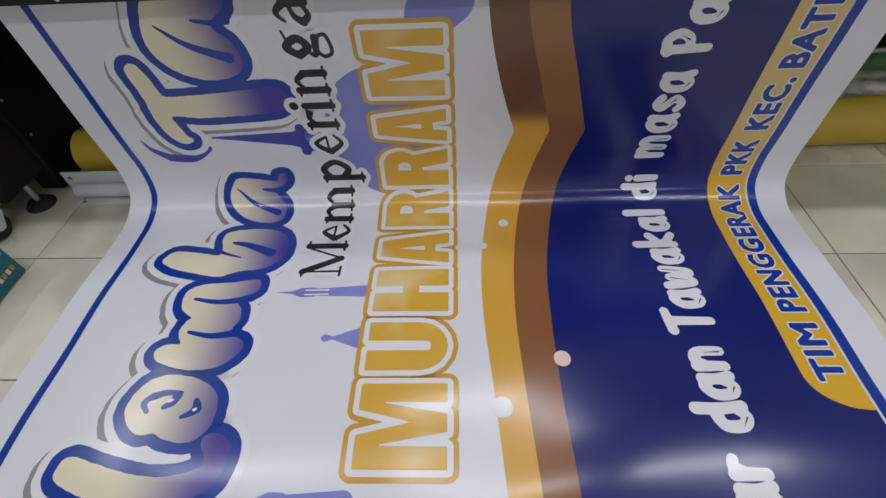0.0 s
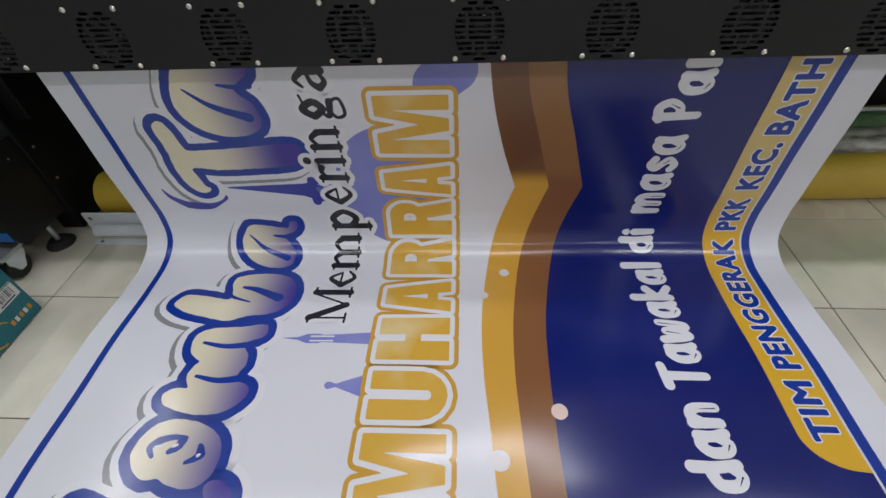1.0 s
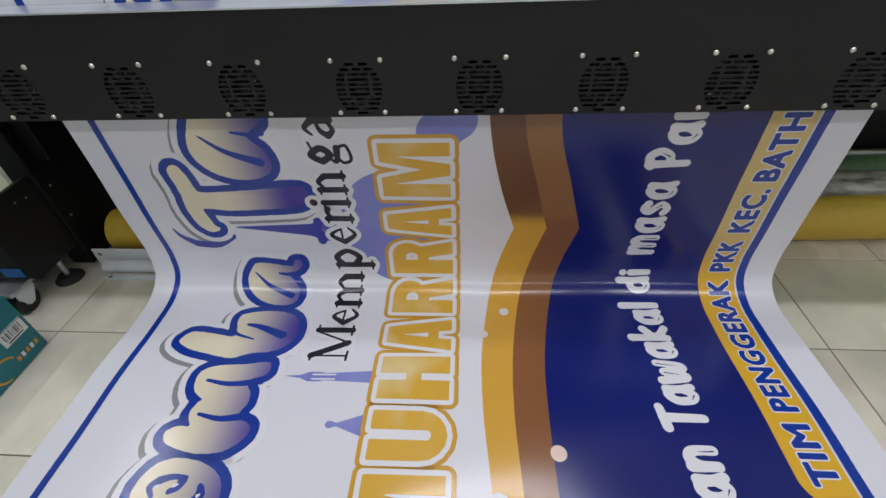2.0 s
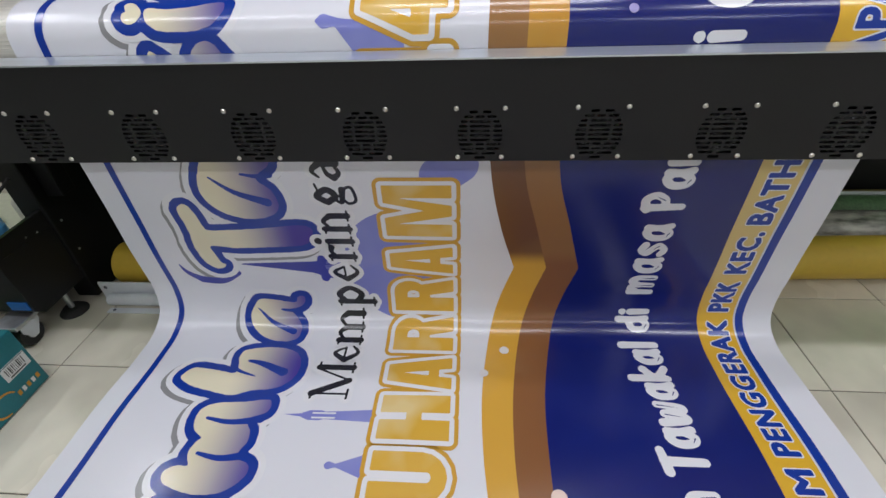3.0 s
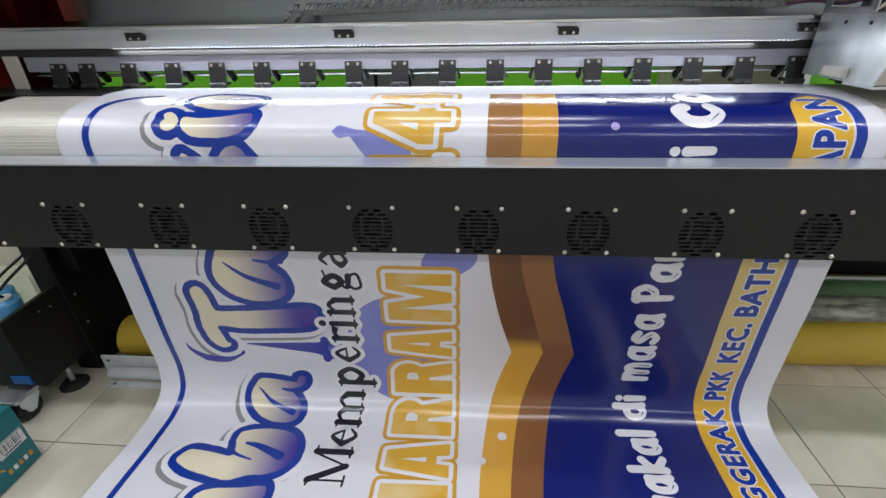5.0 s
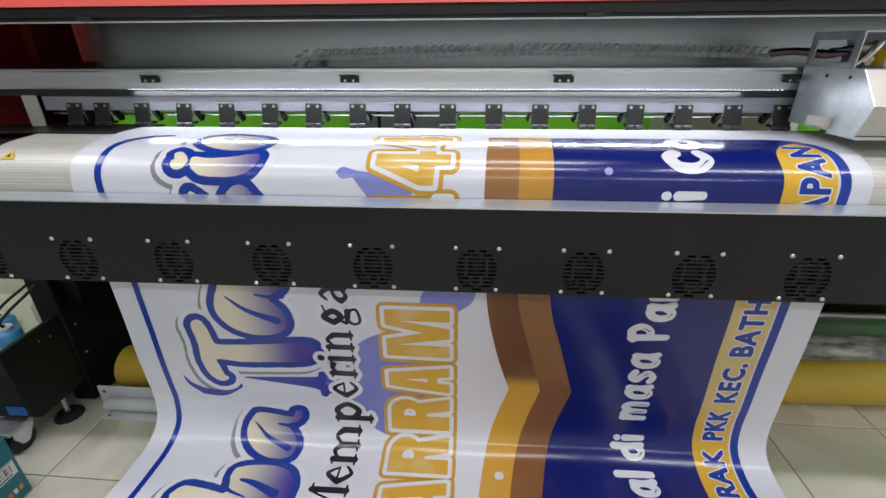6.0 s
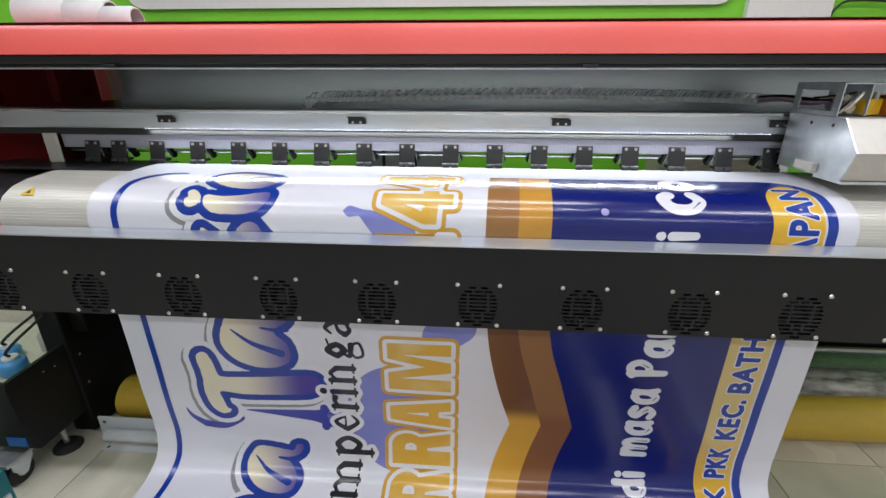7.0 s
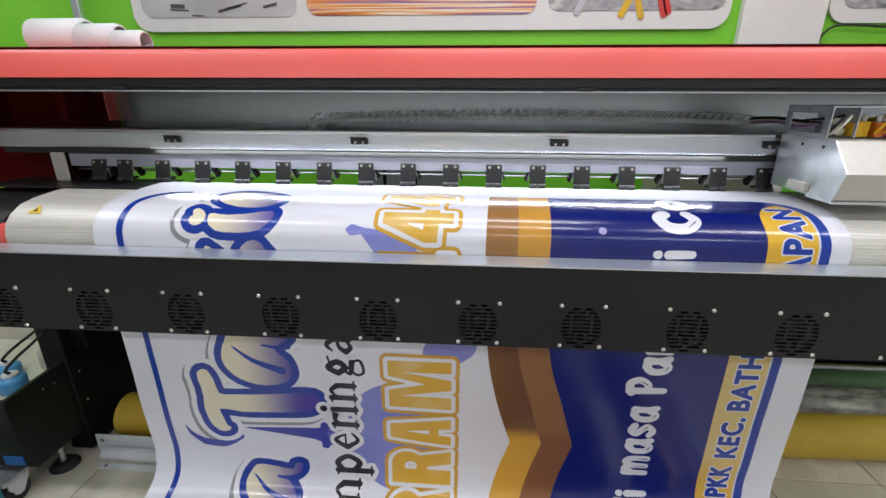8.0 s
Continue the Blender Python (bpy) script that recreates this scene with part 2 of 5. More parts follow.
def grille_mesh():
    """A square of sheet steel with rows of slots in a round field."""
    xs, zs = np.arange(-PW, PW + 1e-6, 2 * PW / 68), np.arange(ZL, ZH + 1e-6, (ZH - ZL) / 70)
    gx, gz = np.meshgrid(xs, zs, indexing="ij")
    field = np.full(gx.shape, 9.0)
    zc = 0.7570
    for r in range(-5, 6):
        z = zc + r * 0.0098
        half = 0.0470 * math.sqrt(max(1 - (r * 0.0098 / 0.0560) ** 2, 0))
        if r == -5:
            slots = [(-0.0115, 0.0115)]
        elif r == -4:
            slots = [(-half, -0.0030), (0.0030, half)]
        elif r in (-3, -2, 4):
            slots = [(-half, -0.0135), (-0.0095, 0.0095), (0.0135, half)]
        elif r == 5:
            slots = [(-half, -0.0050), (0.0050, half)]
        else:
            slots = [(-half, -0.0255), (-0.0215, 0.0215), (0.0255, half)]
        for lo, hi in slots:
            if hi - lo < 0.007:
                continue
            t = np.clip(gx, lo + 0.0031, hi - 0.0031)
            field = np.minimum(field, np.hypot(gx - t, gz - z) - 0.0031)
    g = -field
    ids, verts, faces = {}, [], []

    def vert(key, x, z):
        if key not in ids:
            ids[key] = len(verts)
            verts.append((x, 0.0021, z))
        return ids[key]

    ins = g < 0
    for i in range(len(xs) - 1):
        for j in range(len(zs) - 1):
            ring, poly = ((i, j), (i + 1, j), (i + 1, j + 1), (i, j + 1)), []
            for n in range(4):
                c, d = ring[n], ring[(n + 1) % 4]
                if ins[c]:
                    poly.append(vert(c, xs[c[0]], zs[c[1]]))
                if ins[c] != ins[d]:
                    t = g[c] / (g[c] - g[d])
                    key = (*c, *d) if c < d else (*d, *c)
                    poly.append(vert(key, xs[c[0]] + t * (xs[d[0]] - xs[c[0]]), zs[c[1]] + t * (zs[d[1]] - zs[c[1]])))
            if len(poly) > 2:
                faces.append(poly)
    me = bpy.data.meshes.new("fan_grille")
    me.from_pydata(verts, [], faces)
    bm = bmesh.new()
    bm.from_mesh(me)
    rim = [e for e in bm.edges if e.is_boundary]
    r = bmesh.ops.extrude_edge_only(bm, edges=rim)
    for v in r["geom"]:
        if isinstance(v, bmesh.types.BMVert):
            v.co.y += 0.002
    bm.to_mesh(me)
    bm.free()
    me.materials.append(M["black_steel"])
    return me


def rotor_mesh():
    """Hub, seven pitched blades and shroud, turned as one moulding."""
    bm = bmesh.new()
    n, rings = 42, []
    for r, y, pitch in ((0.004, 0.012, 0), (0.017, 0.012, 0), (0.0175, 0.018, 0.3), (0.030, 0.014, 1), (0.0405, 0.013, 1), (0.0425, 0.007, 0), (0.0455, 0.009, 0), (0.0455, 0.032, 0)):
        rings.append([bm.verts.new((r * math.cos(2 * math.pi * k / n), y + pitch * 0.016 * (k % 6) / 6, 0.7575 + r * math.sin(2 * math.pi * k / n))) for k in range(n)])
    bm.faces.new(rings[0])
    for a, b in zip(rings, rings[1:]):
        for k in range(n):
            bm.faces.new((a[k], a[(k + 1) % n], b[(k + 1) % n], b[k]))
    smooth(bm, 40)
    me = bpy.data.meshes.new("fan")
    bm.to_mesh(me)
    bm.free()
    me.materials.append(M["fan"])
    return me


M["fan"] = mat("glossy_black_fan_plastic", (0.010, 0.010, 0.011), 0.22, grain=0.1)


def screw_mesh():
    bm = bmesh.new()
    bmesh.ops.create_uvsphere(bm, u_segments=12, v_segments=6, radius=0.0052)
    for v in bm.verts:
        v.co.y = min(v.co.y, 0) * 0.62
    box(-0.004, 0.004, -0.0036, -0.0030, -0.0006, 0.0006, bm=bm)
    smooth(bm, 60)
    me = bpy.data.meshes.new("screw")
    bm.to_mesh(me)
    bm.free()
    me.materials.append(M["nickel"])
    return me


G_ME, F_ME, S_ME = grille_mesh(), rotor_mesh(), screw_mesh()
rnd = random.Random(4)
for x in FX:
    if XA < x - PW and x + PW < XB:
        for name, me in (("fan_grille", G_ME), ("fan", F_ME)):
            ob = new(name, me)
            ob.parent, ob.location = fan_bar, (x, 0, 0)
            if name == "fan":
                ob.matrix_basis = pose(x, 0, 0) @ pose(0, 0, 0.7575, 0, rnd.uniform(0, 50), 0) @ pose(0, 0, -0.7575)
        for dx, z in ((-0.0484, 0.8135), (0.0484, 0.8135), (-0.0465, 0.7095), (0.0465, 0.7095)):
            ob = new("screw", S_ME)
            ob.parent, ob.location = fan_bar, (x + dx + rnd.uniform(-0.001, 0.001), 0.0015, z)

# beam with its rail, lights and measuring plate
beam = part("beam", prism_x([(0.352, 1.128), (0.350, 1.132), (0.350, 1.172), (0.356, 1.180), (0.44, 1.180), (0.44, 1.128)], XA - 0.05, XB), M["alu"], printer, "brushed aluminium carriage beam")
beam.location.z = -0.009
part("guide_rail", box(XA - 0.05, XB, 0.347, 0.357, 1.174, 1.1815, 0.001), M["chrome"], beam)
part("toothed_belt", box(XA, XB, 0.357, 0.364, 1.109, 1.1275), M["rubber"], beam)
part("measuring_plate", box(-1.26, XB, 0.362, 0.372, 1.070, 1.1075), mat("anodised_plate", (0.40, 0.41, 0.48), 0.40, 0.5, grain=0.05, stretch=(0.05, 1, 1), blotch=0.05), beam)
bm = bmesh.new()
for k in range(230):
    x = -1.0 + k * 0.0108
    if x < XB - 0.05:
        box(x, x + 0.0014 * (2.4 if k % 10 == 0 else 1), 0.3612, 0.3618, 1.086, 1.092, bm=bm)
part("ruler_mark", bm, mat("mauve_ruler_ink", (0.36, 0.26, 0.42), 0.5), beam)
bm = bmesh.new()
for k in range(245):
    x = -0.985 + k * 0.0105
    if x < 0.77 or 1.03 < x < XB - 0.02:
        box(x, x + 0.0034, 0.3540, 0.3560, 1.1268, 1.1277, bm=bm)
part("led_strip", bm, glow("led_glow", (0.92, 0.96, 1.0), 5.0), beam, "bright white LED light strip")["kind"] = "stuff"


def clip_mesh():
    bm = bmesh.new()
    box(-0.025, 0.025, 0.340, 0.3495, 1.146, 1.162, 0.0015, bm)
    box(-0.029, 0.020, 0.342, 0.3495, 1.1625, 1.1655, 0.001, bm)
    me = bpy.data.meshes.new("belt_clip")
    bm.to_mesh(me)
    bm.free()
    me.materials.append(M["black_plain"])
    return me


C_ME = clip_mesh()
for x in (-0.905, -0.348, 0.216, 0.784, 1.35):
    ob = new("belt_clip", C_ME)
    ob.parent, ob.location = beam, (x, 0, 0)
    for dx in (-0.011, 0.011):
        part("clip_screw", rod((dx, 0.3378, 1.151), (dx, 0.3402, 1.151), 0.0034, 10), M["nickel"], ob)

# pinch rollers
def roller_parts():
    plate = bmesh.new()
    box(-0.0225, 0.0225, -0.004, 0.0, -0.034, 0.018, 0.001, plate)
    for v in plate.verts:
        v.co.y -= 0.012 * max(0, (0.018 - v.co.z)) / 0.052
    box(-0.018, 0.018, -0.018, 0.022, -0.041, -0.034, 0.002, plate)
    arm = bmesh.new()
    vs = [(0.020, 0.0, 0.002), (0.026, 0.004, -0.002), (0.034, 0.012, -0.026), (0.029, 0.012, -0.034), (0.022, 0.002, -0.010)]
    lo = [arm.verts.new(v) for v in vs]
    hi = [arm.verts.new((x, y + 0.02, z)) for x, y, z in vs]
    arm.faces.new(lo)
    arm.faces.new(hi[::-1])
    for i in range(5):
        arm.faces.new((lo[i], lo[(i + 1) % 5], hi[(i + 1) % 5], hi[i]))
    spring = rod((0.0245, -0.006, -0.006), (0.0285, -0.004, -0.030), 0.0016, 8)
    foot = bmesh.new()
    for x in (-0.012, 0.012):
        rod((x - 0.010, -0.016, -0.0392), (x + 0.010, -0.016, -0.0392), 0.0064, 14, bm=foot)
    screws = bmesh.new()
    for x in (-0.013, 0.013):
        rod((x, -0.0085, 0.011), (x, -0.003, 0.011), 0.0040, 10, bm=screws)
    return [("plate", plate, M["black_plain"]), ("arm", arm, M["black_dark"]), ("spring", spring, M["grey_panel"]), ("wheel", foot, M["wheel"]), ("plate_screw", screws, M["nickel"])]


M["wheel"] = mat("dark_grey_roller", (0.07, 0.07, 0.075), 0.3, 0.4, grain=0.1)
first = empty("pinch_roller", "", "")
for key in list(first.keys()):
    del first[key]
first.parent = printer
for name, bm, m in roller_parts():
    part(name, bm, m, first)
spots = [-1.165, -1.082] + [-0.961 + 0.1250 * k for k in range(20)]
for n, x in enumerate(spots):
    m = pose(x, 0.362, 1.0635)
    turn = 1 if x < 0.05 else -1
    if n == 0:
        first.matrix_basis = m
    else:
        ob = copy_thing(first, m)
        if turn < 0:
            ob.scale = (-1, 1, 1)
part("shaft", rod((-1.26, 0.386, 1.0480), (XB, 0.386, 1.0480), 0.0045, 12), M["chrome"], printer)
part("release_bar", rod((-1.26, 0.40, 1.0575), (XB, 0.40, 1.0575), 0.0035, 10), mat("green_rod", (0.10, 0.22, 0.10), 0.4, grain=0.05), printer)
for k in range(8):
    x = -0.90 + 0.25 * k + 0.062
    part("shaft_clamp", box(x - 0.004, x + 0.004, 0.376, 0.398, 1.0395, 1.0595, 0.001), M["zinc"], printer)
part("end_bracket", box(-1.305, -1.262, 0.345, 0.352, 1.017, 1.103, 0.002), M["beige"], printer, "bare metal end bracket")

# hood
hood = part("hood", prism_x([(0.165, 1.309), (0.178, 1.363), (0.186, 1.373), (0.198, 1.377), (0.64, 1.383), (0.64, 1.375), (0.202, 1.369), (0.188, 1.359), (0.175, 1.309)], -1.62, 1.95), M["red"], printer, "red painted steel hood")
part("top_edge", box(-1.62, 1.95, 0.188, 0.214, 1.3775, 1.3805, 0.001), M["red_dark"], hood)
# unseen black plate, added to stop red bounce from the hood's underside
part("liner", box(-1.295, 1.95, 0.195, 0.598, 1.358, 1.366, 0.001), M["black_plain"], hood)
part("lip", box(-1.62, 1.95, 0.1760, 0.225, 1.288, 1.308, 0.002), M["black_plain"], hood)
part("lip_rail", box(-1.62, 1.95, 0.188, 0.235, 1.2800, 1.2875, 0.0015), M["black_plain"], hood)
part("lip_bead", rod((-1.9, 0.190, 1.2788), (1.95, 0.190, 1.2788), 0.0022, 8), M["alu"], hood, "thin bright aluminium bead")
part("back_panel", box(-1.256, 1.95, 0.60, 0.61, 1.06, 1.3745), M["steel_back"], printer, "smooth grey steel back panel")
# inner left panels: their darkness is in the colour, standing for shade
part("side_panel", box(-1.62, -1.2645, 0.56, 0.61, 0.98, 1.374), M["red_dark"], printer, "red inner side panel, shade darkened into its colour")
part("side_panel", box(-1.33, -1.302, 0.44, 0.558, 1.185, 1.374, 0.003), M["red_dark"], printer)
# mostly unseen plate, added to keep light out at the left end
part("end_housing", box(-1.66, -1.622, 0.17, 0.61, 0.98, 1.372, 0.004), M["red_dark"], printer, "red end housing blocking side light, shade in its colour")
part("panel_edge", box(-1.2640, -1.2565, 0.552, 0.5985, 1.185, 1.357, 0.002), M["red"], printer, "bright red folded panel edge")
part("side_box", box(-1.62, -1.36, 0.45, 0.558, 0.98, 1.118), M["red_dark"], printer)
for x in (-0.9, 0.235, 1.3):
    part("latch", box(x - 0.018, x + 0.018, 0.166, 0.19, 1.2795, 1.288, 0.002), M["black_plain"], hood)

# carriage at the far end of its travel
car = empty("carriage", "", "")
for key in list(car.keys()):
    del car[key]
car.parent = printer
car.location.z = -0.009
CX0, CX1 = 0.795, 1.012
prof = [(0.335, 1.186), (0.150, 1.186), (0.092, 1.118), (0.116, 1.053), (0.335, 1.053)]
part("cover_side", prism_x(prof, CX0, CX0 + 0.003), M["zinc"], car, "zinc-plated steel side plate")
part("cover_side", prism_x(prof, CX1 - 0.003, CX1), M["zinc"], car)
inner = [(0.330, 1.184), (0.1503, 1.1845), (0.0935, 1.1175), (0.1170, 1.0545), (0.330, 1.0545)]
part("cover", prism_x(inner, CX0 + 0.0035, CX1 - 0.0035), M["beige"], car, "beige metal carriage cover")
part("base_strip", box(CX0 + 0.002, CX1, 0.112, 0.20, 1.0465, 1.0528, 0.001), M["zinc"], car)
part("side_tab", box(CX0 - 0.012, CX0 - 0.0005, 0.19, 0.255, 1.060, 1.080, 0.001), M["beige"], car)
bm = bmesh.new()
for y in (0.18, 0.25):
    rod((CX0 - 0.0012, y, 1.168), (CX0, y, 1.168), 0.004, 12, bm=bm)
part("vent_hole", bm, M["black_plain"], car)
bm = bmesh.new()
for a in ((0.315, 0.335, 1.187, 1.256), (0.18, 0.20, 1.187, 1.256), (0.20, 0.315, 1.242, 1.256), (0.20, 0.315, 1.187, 1.197)):
    box(CX0, CX0 + 0.003, *a, bm=bm)
box(CX0, CX1, 0.18, 0.335, 1.2562, 1.2592, bm=bm)
box(CX0 + 0.075, CX0 + 0.078, 0.20, 0.33, 1.187, 1.256, bm=bm)
part("damper_frame", bm, M["zinc"], car, "open zinc-plated bracket")
inks = {"yellow": (0.72, 0.42, 0.01), "orange": (0.62, 0.18, 0.02), "red": (0.28, 0.01, 0.03), "purple": (0.16, 0.05, 0.30), "black": (0.01, 0.01, 0.012), "cream": (0.70, 0.66, 0.55)}
neck = mat("clear_plastic_neck", (0.62, 0.63, 0.64), 0.12, grain=0.05)
for n, (x, ink) in enumerate(((0.879, "yellow"), (0.904, "yellow"), (0.929, "orange"), (0.951, "red"), (0.972, "purple"), (0.993, "black"))):
    y = 0.205 + 0.010 * (n % 2)
    damper = part("ink_damper", box(x - 0.0095, x + 0.0095, y, y + 0.030, 1.1885, 1.2240, 0.003), mat("ink_" + ink, inks[ink], 0.18, grain=0.1), car)
    part("neck", rod((x, y + 0.012, 1.2242), (x, y + 0.012, 1.2400), 0.0055, 12), neck, damper)
for n, (x, z) in enumerate(((0.815, 1.198), (0.832, 1.210), (0.848, 1.196), (0.838, 1.224))):
    part("hose_fitting", rod((x, 0.202 + 0.008 * n, z), (x + 0.014, 0.214 + 0.008 * n, z + 0.008), 0.0062, 12), mat("cream_fitting", (0.72, 0.68, 0.56), 0.3, grain=0.08), car)
for n, (ink, x) in enumerate((("black", 0.812), ("cream", 0.826), ("yellow", 0.915), ("yellow", 0.935), ("black", 0.962))):
    part("ink_hose", pipe([(x, 0.202, 1.198), (x + 0.010, 0.190, 1.222), (x + 0.024, 0.198, 1.238), (x + 0.034, 0.240, 1.232), (x + 0.012, 0.310, 1.222)], 0.0030, 8), mat("hose_" + ink, inks[ink], 0.25, grain=0.1), car)
# energy chain
def link_mesh():
    bm = bmesh.new()
    for y in (-0.018, 0.0155):
        box(-0.0095, 0.0065, y, y + 0.0025, -0.015, -0.001, 0.003, bm)
        rod((0.0095, y - 0.0008, -0.008), (0.0095, y + 0.0033, -0.008), 0.0052, 12, bm=bm)
        rod((-0.008, y + 0.001, -0.002), (0.004, y + 0.001, 0.014), 0.0016, 6, bm=bm)
        rod((0.004, y + 0.001, 0.014), (0.012, y + 0.001, 0.014), 0.0016, 6, bm=bm)
    rod((0.004, -0.017, 0.014), (0.012, 0.0165, 0.014), 0.0018, 6, bm=bm)
    box(-0.0075, 0.0025, -0.0155, 0.0155, -0.015, -0.0125, bm=bm)
    me = bpy.data.meshes.new("chain_link")
    bm.to_mesh(me)
    bm.free()
    me.materials.append(mat("clear_grey_plastic", (0.92, 0.94, 0.97), 0.10, grain=0.12, scale=90))
    return me


L_ME = link_mesh()
way = [(0.79 - 0.0245 * k, 1.210 + 0.012 * math.sin(math.pi * min(1, k / 50)), 0.0) for k in range(53)]
for k in range(1, 7):
    a = math.pi * k / 7
    way.append((-0.495 - 0.048 * math.sin(a), 1.162 + 0.048 * math.cos(a), math.degrees(a)))
for k in range(4):
    way.append((-0.48 + 0.0245 * k, 1.127, 180))
chain = empty("energy_chain", "", "")
for key in list(chain.keys()):
    del chain[key]
chain.parent = printer
chain.location.z = -0.007
for x, z, a in way:
    ob = new("chain_link", L_ME)
    ob.parent = chain
    ob.matrix_basis = pose(x, 0.50, z, 0, -a, 0)
part("chain_tray", box(-1.2, 1.5, 0.47, 0.53, 1.098, 1.110), M["grey_panel"], printer)
for n, ink in enumerate(("purple", "cream", "black")):
    part("ink_hose", pipe([(0.79, 0.49, 1.205 + 0.006 * n), (0.83, 0.44, 1.212 + 0.005 * n), (0.85, 0.36, 1.205 + 0.006 * n), (0.86, 0.30, 1.215)], 0.0045, 8), mat("tube_" + ink, (0.55, 0.28, 0.6) if n == 0 else inks[ink], 0.3, grain=0.1), car)

# stand
# black sheet added for the shadow and dark rods beneath the printer
part("rear_apron", box(-1.47, 1.95, 0.92, 0.94, 0.0, 0.80), M["black_dark"], printer)
part("under_beam", box(-1.36, 1.95, 0.40, 0.47, 0.62, 0.79, 0.005), M["black_dark"], printer)
for z, y in ((0.44, 0.86), (0.55, 0.80)):
    part("feed_rod", rod((-1.3, y, z), (1.9, y, z), 0.012, 14), mat("dark_green_rod", (0.02, 0.06, 0.035), 0.35, grain=0.1), printer)
part("leg", box(-1.50, -1.4155, 0.30, 0.62, 0.012, 0.97, 0.006), M["black_dark"], printer)
for z in (0.21, 0.33):
    rodm = rod((-1.4140, 0.335, z), (-1.416, 0.335, z), 0.0045, 12)
    part("leg_bolt", rodm, M["zinc"], printer)
part("crossbar", box(-1.4150, -1.36, 0.34, 0.40, 0.42, 0.80, 0.004), M["black_dark"], printer)
tank = part("base_cabinet", prism_x([(0.095, 0.13), (0.088, 0.36), (0.094, 0.382), (0.104, 0.382), (0.108, 0.33), (0.52, 0.33), (0.52, 0.105), (0.12, 0.105)], -1.95, -1.428), M["black_steel"], printer, "black steel base cabinet")
part("tray_liner", box(-1.94, -1.445, 0.111, 0.515, 0.3305, 0.3335), mat("cream_tray", (0.66, 0.63, 0.52), 0.45, grain=0.05, blotch=0.12), tank, "cream plastic tray liner")
part("tray_rim", prism_x([(0.092, 0.3305), (0.092, 0.383), (0.299, 0.392), (0.299, 0.3305)], -1.442, -1.4285), M["black_steel"], tank)
for dx, z in ((0.12, 0.345), (0.16, 0.338)):
    part("rivet", rod((-1.4285, 0.09 + dx, z), (-1.4265, 0.09 + dx, z), 0.003, 10), M["zinc"], tank)
part("sticker", box(-1.50, -1.435, 0.0900, 0.0935, 0.140, 0.172), mat("blue_sticker", (0.02, 0.14, 0.45), 0.35, grain=0.1), tank, "blue round-logo sticker")
bm = rod((-1.468, 0.232, 0.006), (-1.468, 0.232, 0.022), 0.046, 28, 0.030)
rod((-1.468, 0.232, 0.0), (-1.468, 0.232, 0.006), 0.046, 28, bm=bm)
lev = part("levelling_foot", bm, M["rubber"], printer)
part("foot_screw", rod((-1.468, 0.232, 0.022), (-1.468, 0.232, 0.108), 0.009, 14), M["zinc"], lev)
bm = rod((-1.52, 0.085, 0.042), (-1.485, 0.085, 0.042), 0.042, 28)
wheel = part("caster_wheel", bm, M["rubber"], printer)
part("wheel_hub", rod((-1.524, 0.085, 0.042), (-1.481, 0.085, 0.042), 0.016, 18), M["zinc"], wheel)
part("caster_fork", prism_x([(0.055, 0.090), (0.055, 0.065), (0.078, 0.030), (0.095, 0.030), (0.125, 0.075), (0.125, 0.090)], -1.480, -1.476), M["white_tube"], wheel, "white painted caster fork")
part("caster_plate", box(-1.56, -1.47, 0.04, 0.14, 0.0905, 0.1045, 0.003), M["zinc"], wheel)
part("led_cable", pipe([(-1.33, 0.47, 0.58), (-1.325, 0.44, 0.50), (-1.32, 0.45, 0.43), (-1.33, 0.48, 0.40)], 0.005, 8), M["rubber"], printer)

# ---------- the banner ----------
XL, XR = -0.958, 0.824
LINE = [(0.425, 0.962), (0.40, 1.002), (0.36, 1.016), (0.30, 1.019), (0.22, 1.018), (0.16, 1.013), (0.115, 1.003), (0.082, 0.987), (0.060, 0.963), (0.052, 0.93),
        (0.053, 0.86), (0.058, 0.70), (0.062, 0.5), (0.067, 0.335), (0.067, 0.252), (0.048, 0.186), (-0.012, 0.153), (-0.10, 0.149),
        (-0.3, 0.155), (-0.6, 0.153), (-0.8, 0.130), (-1.0, 0.065), (-1.2, 0.003), (-1.5, 0.003)]


def glide(points, n=10):
    c = np.array(points)
    out = []
    for i in range(len(c) - 1):
        p0, p1, p2, p3 = c[max(i - 1, 0)], c[i], c[i + 1], c[min(i + 2, len(c) - 1)]
        for k in range(n):
            t = k / n
            out.append(0.5 * (2 * p1 + (p2 - p0) * t + (2 * p0 - 5 * p1 + 4 * p2 - p3) * t * t + (3 * p1 - p0 - 3 * p2 + p3) * t ** 3))
    return np.array(out + [c[-1]])


SHEET = glide(LINE)
SHEET[:, 1] = np.maximum(SHEET[:, 1], 0.006)
ARC = np.r_[0, np.cumsum(np.linalg.norm(np.diff(SHEET, axis=0), axis=1))]
ARC += 0.2 - ARC[40]
ARC += 0.012 * np.clip((ARC - 0.7) / 0.6, 0, 1)  # the print runs slightly tight along the hanging part
TAN = np.gradient(SHEET, axis=0)
TAN /= np.linalg.norm(TAN, axis=1)[:, None]


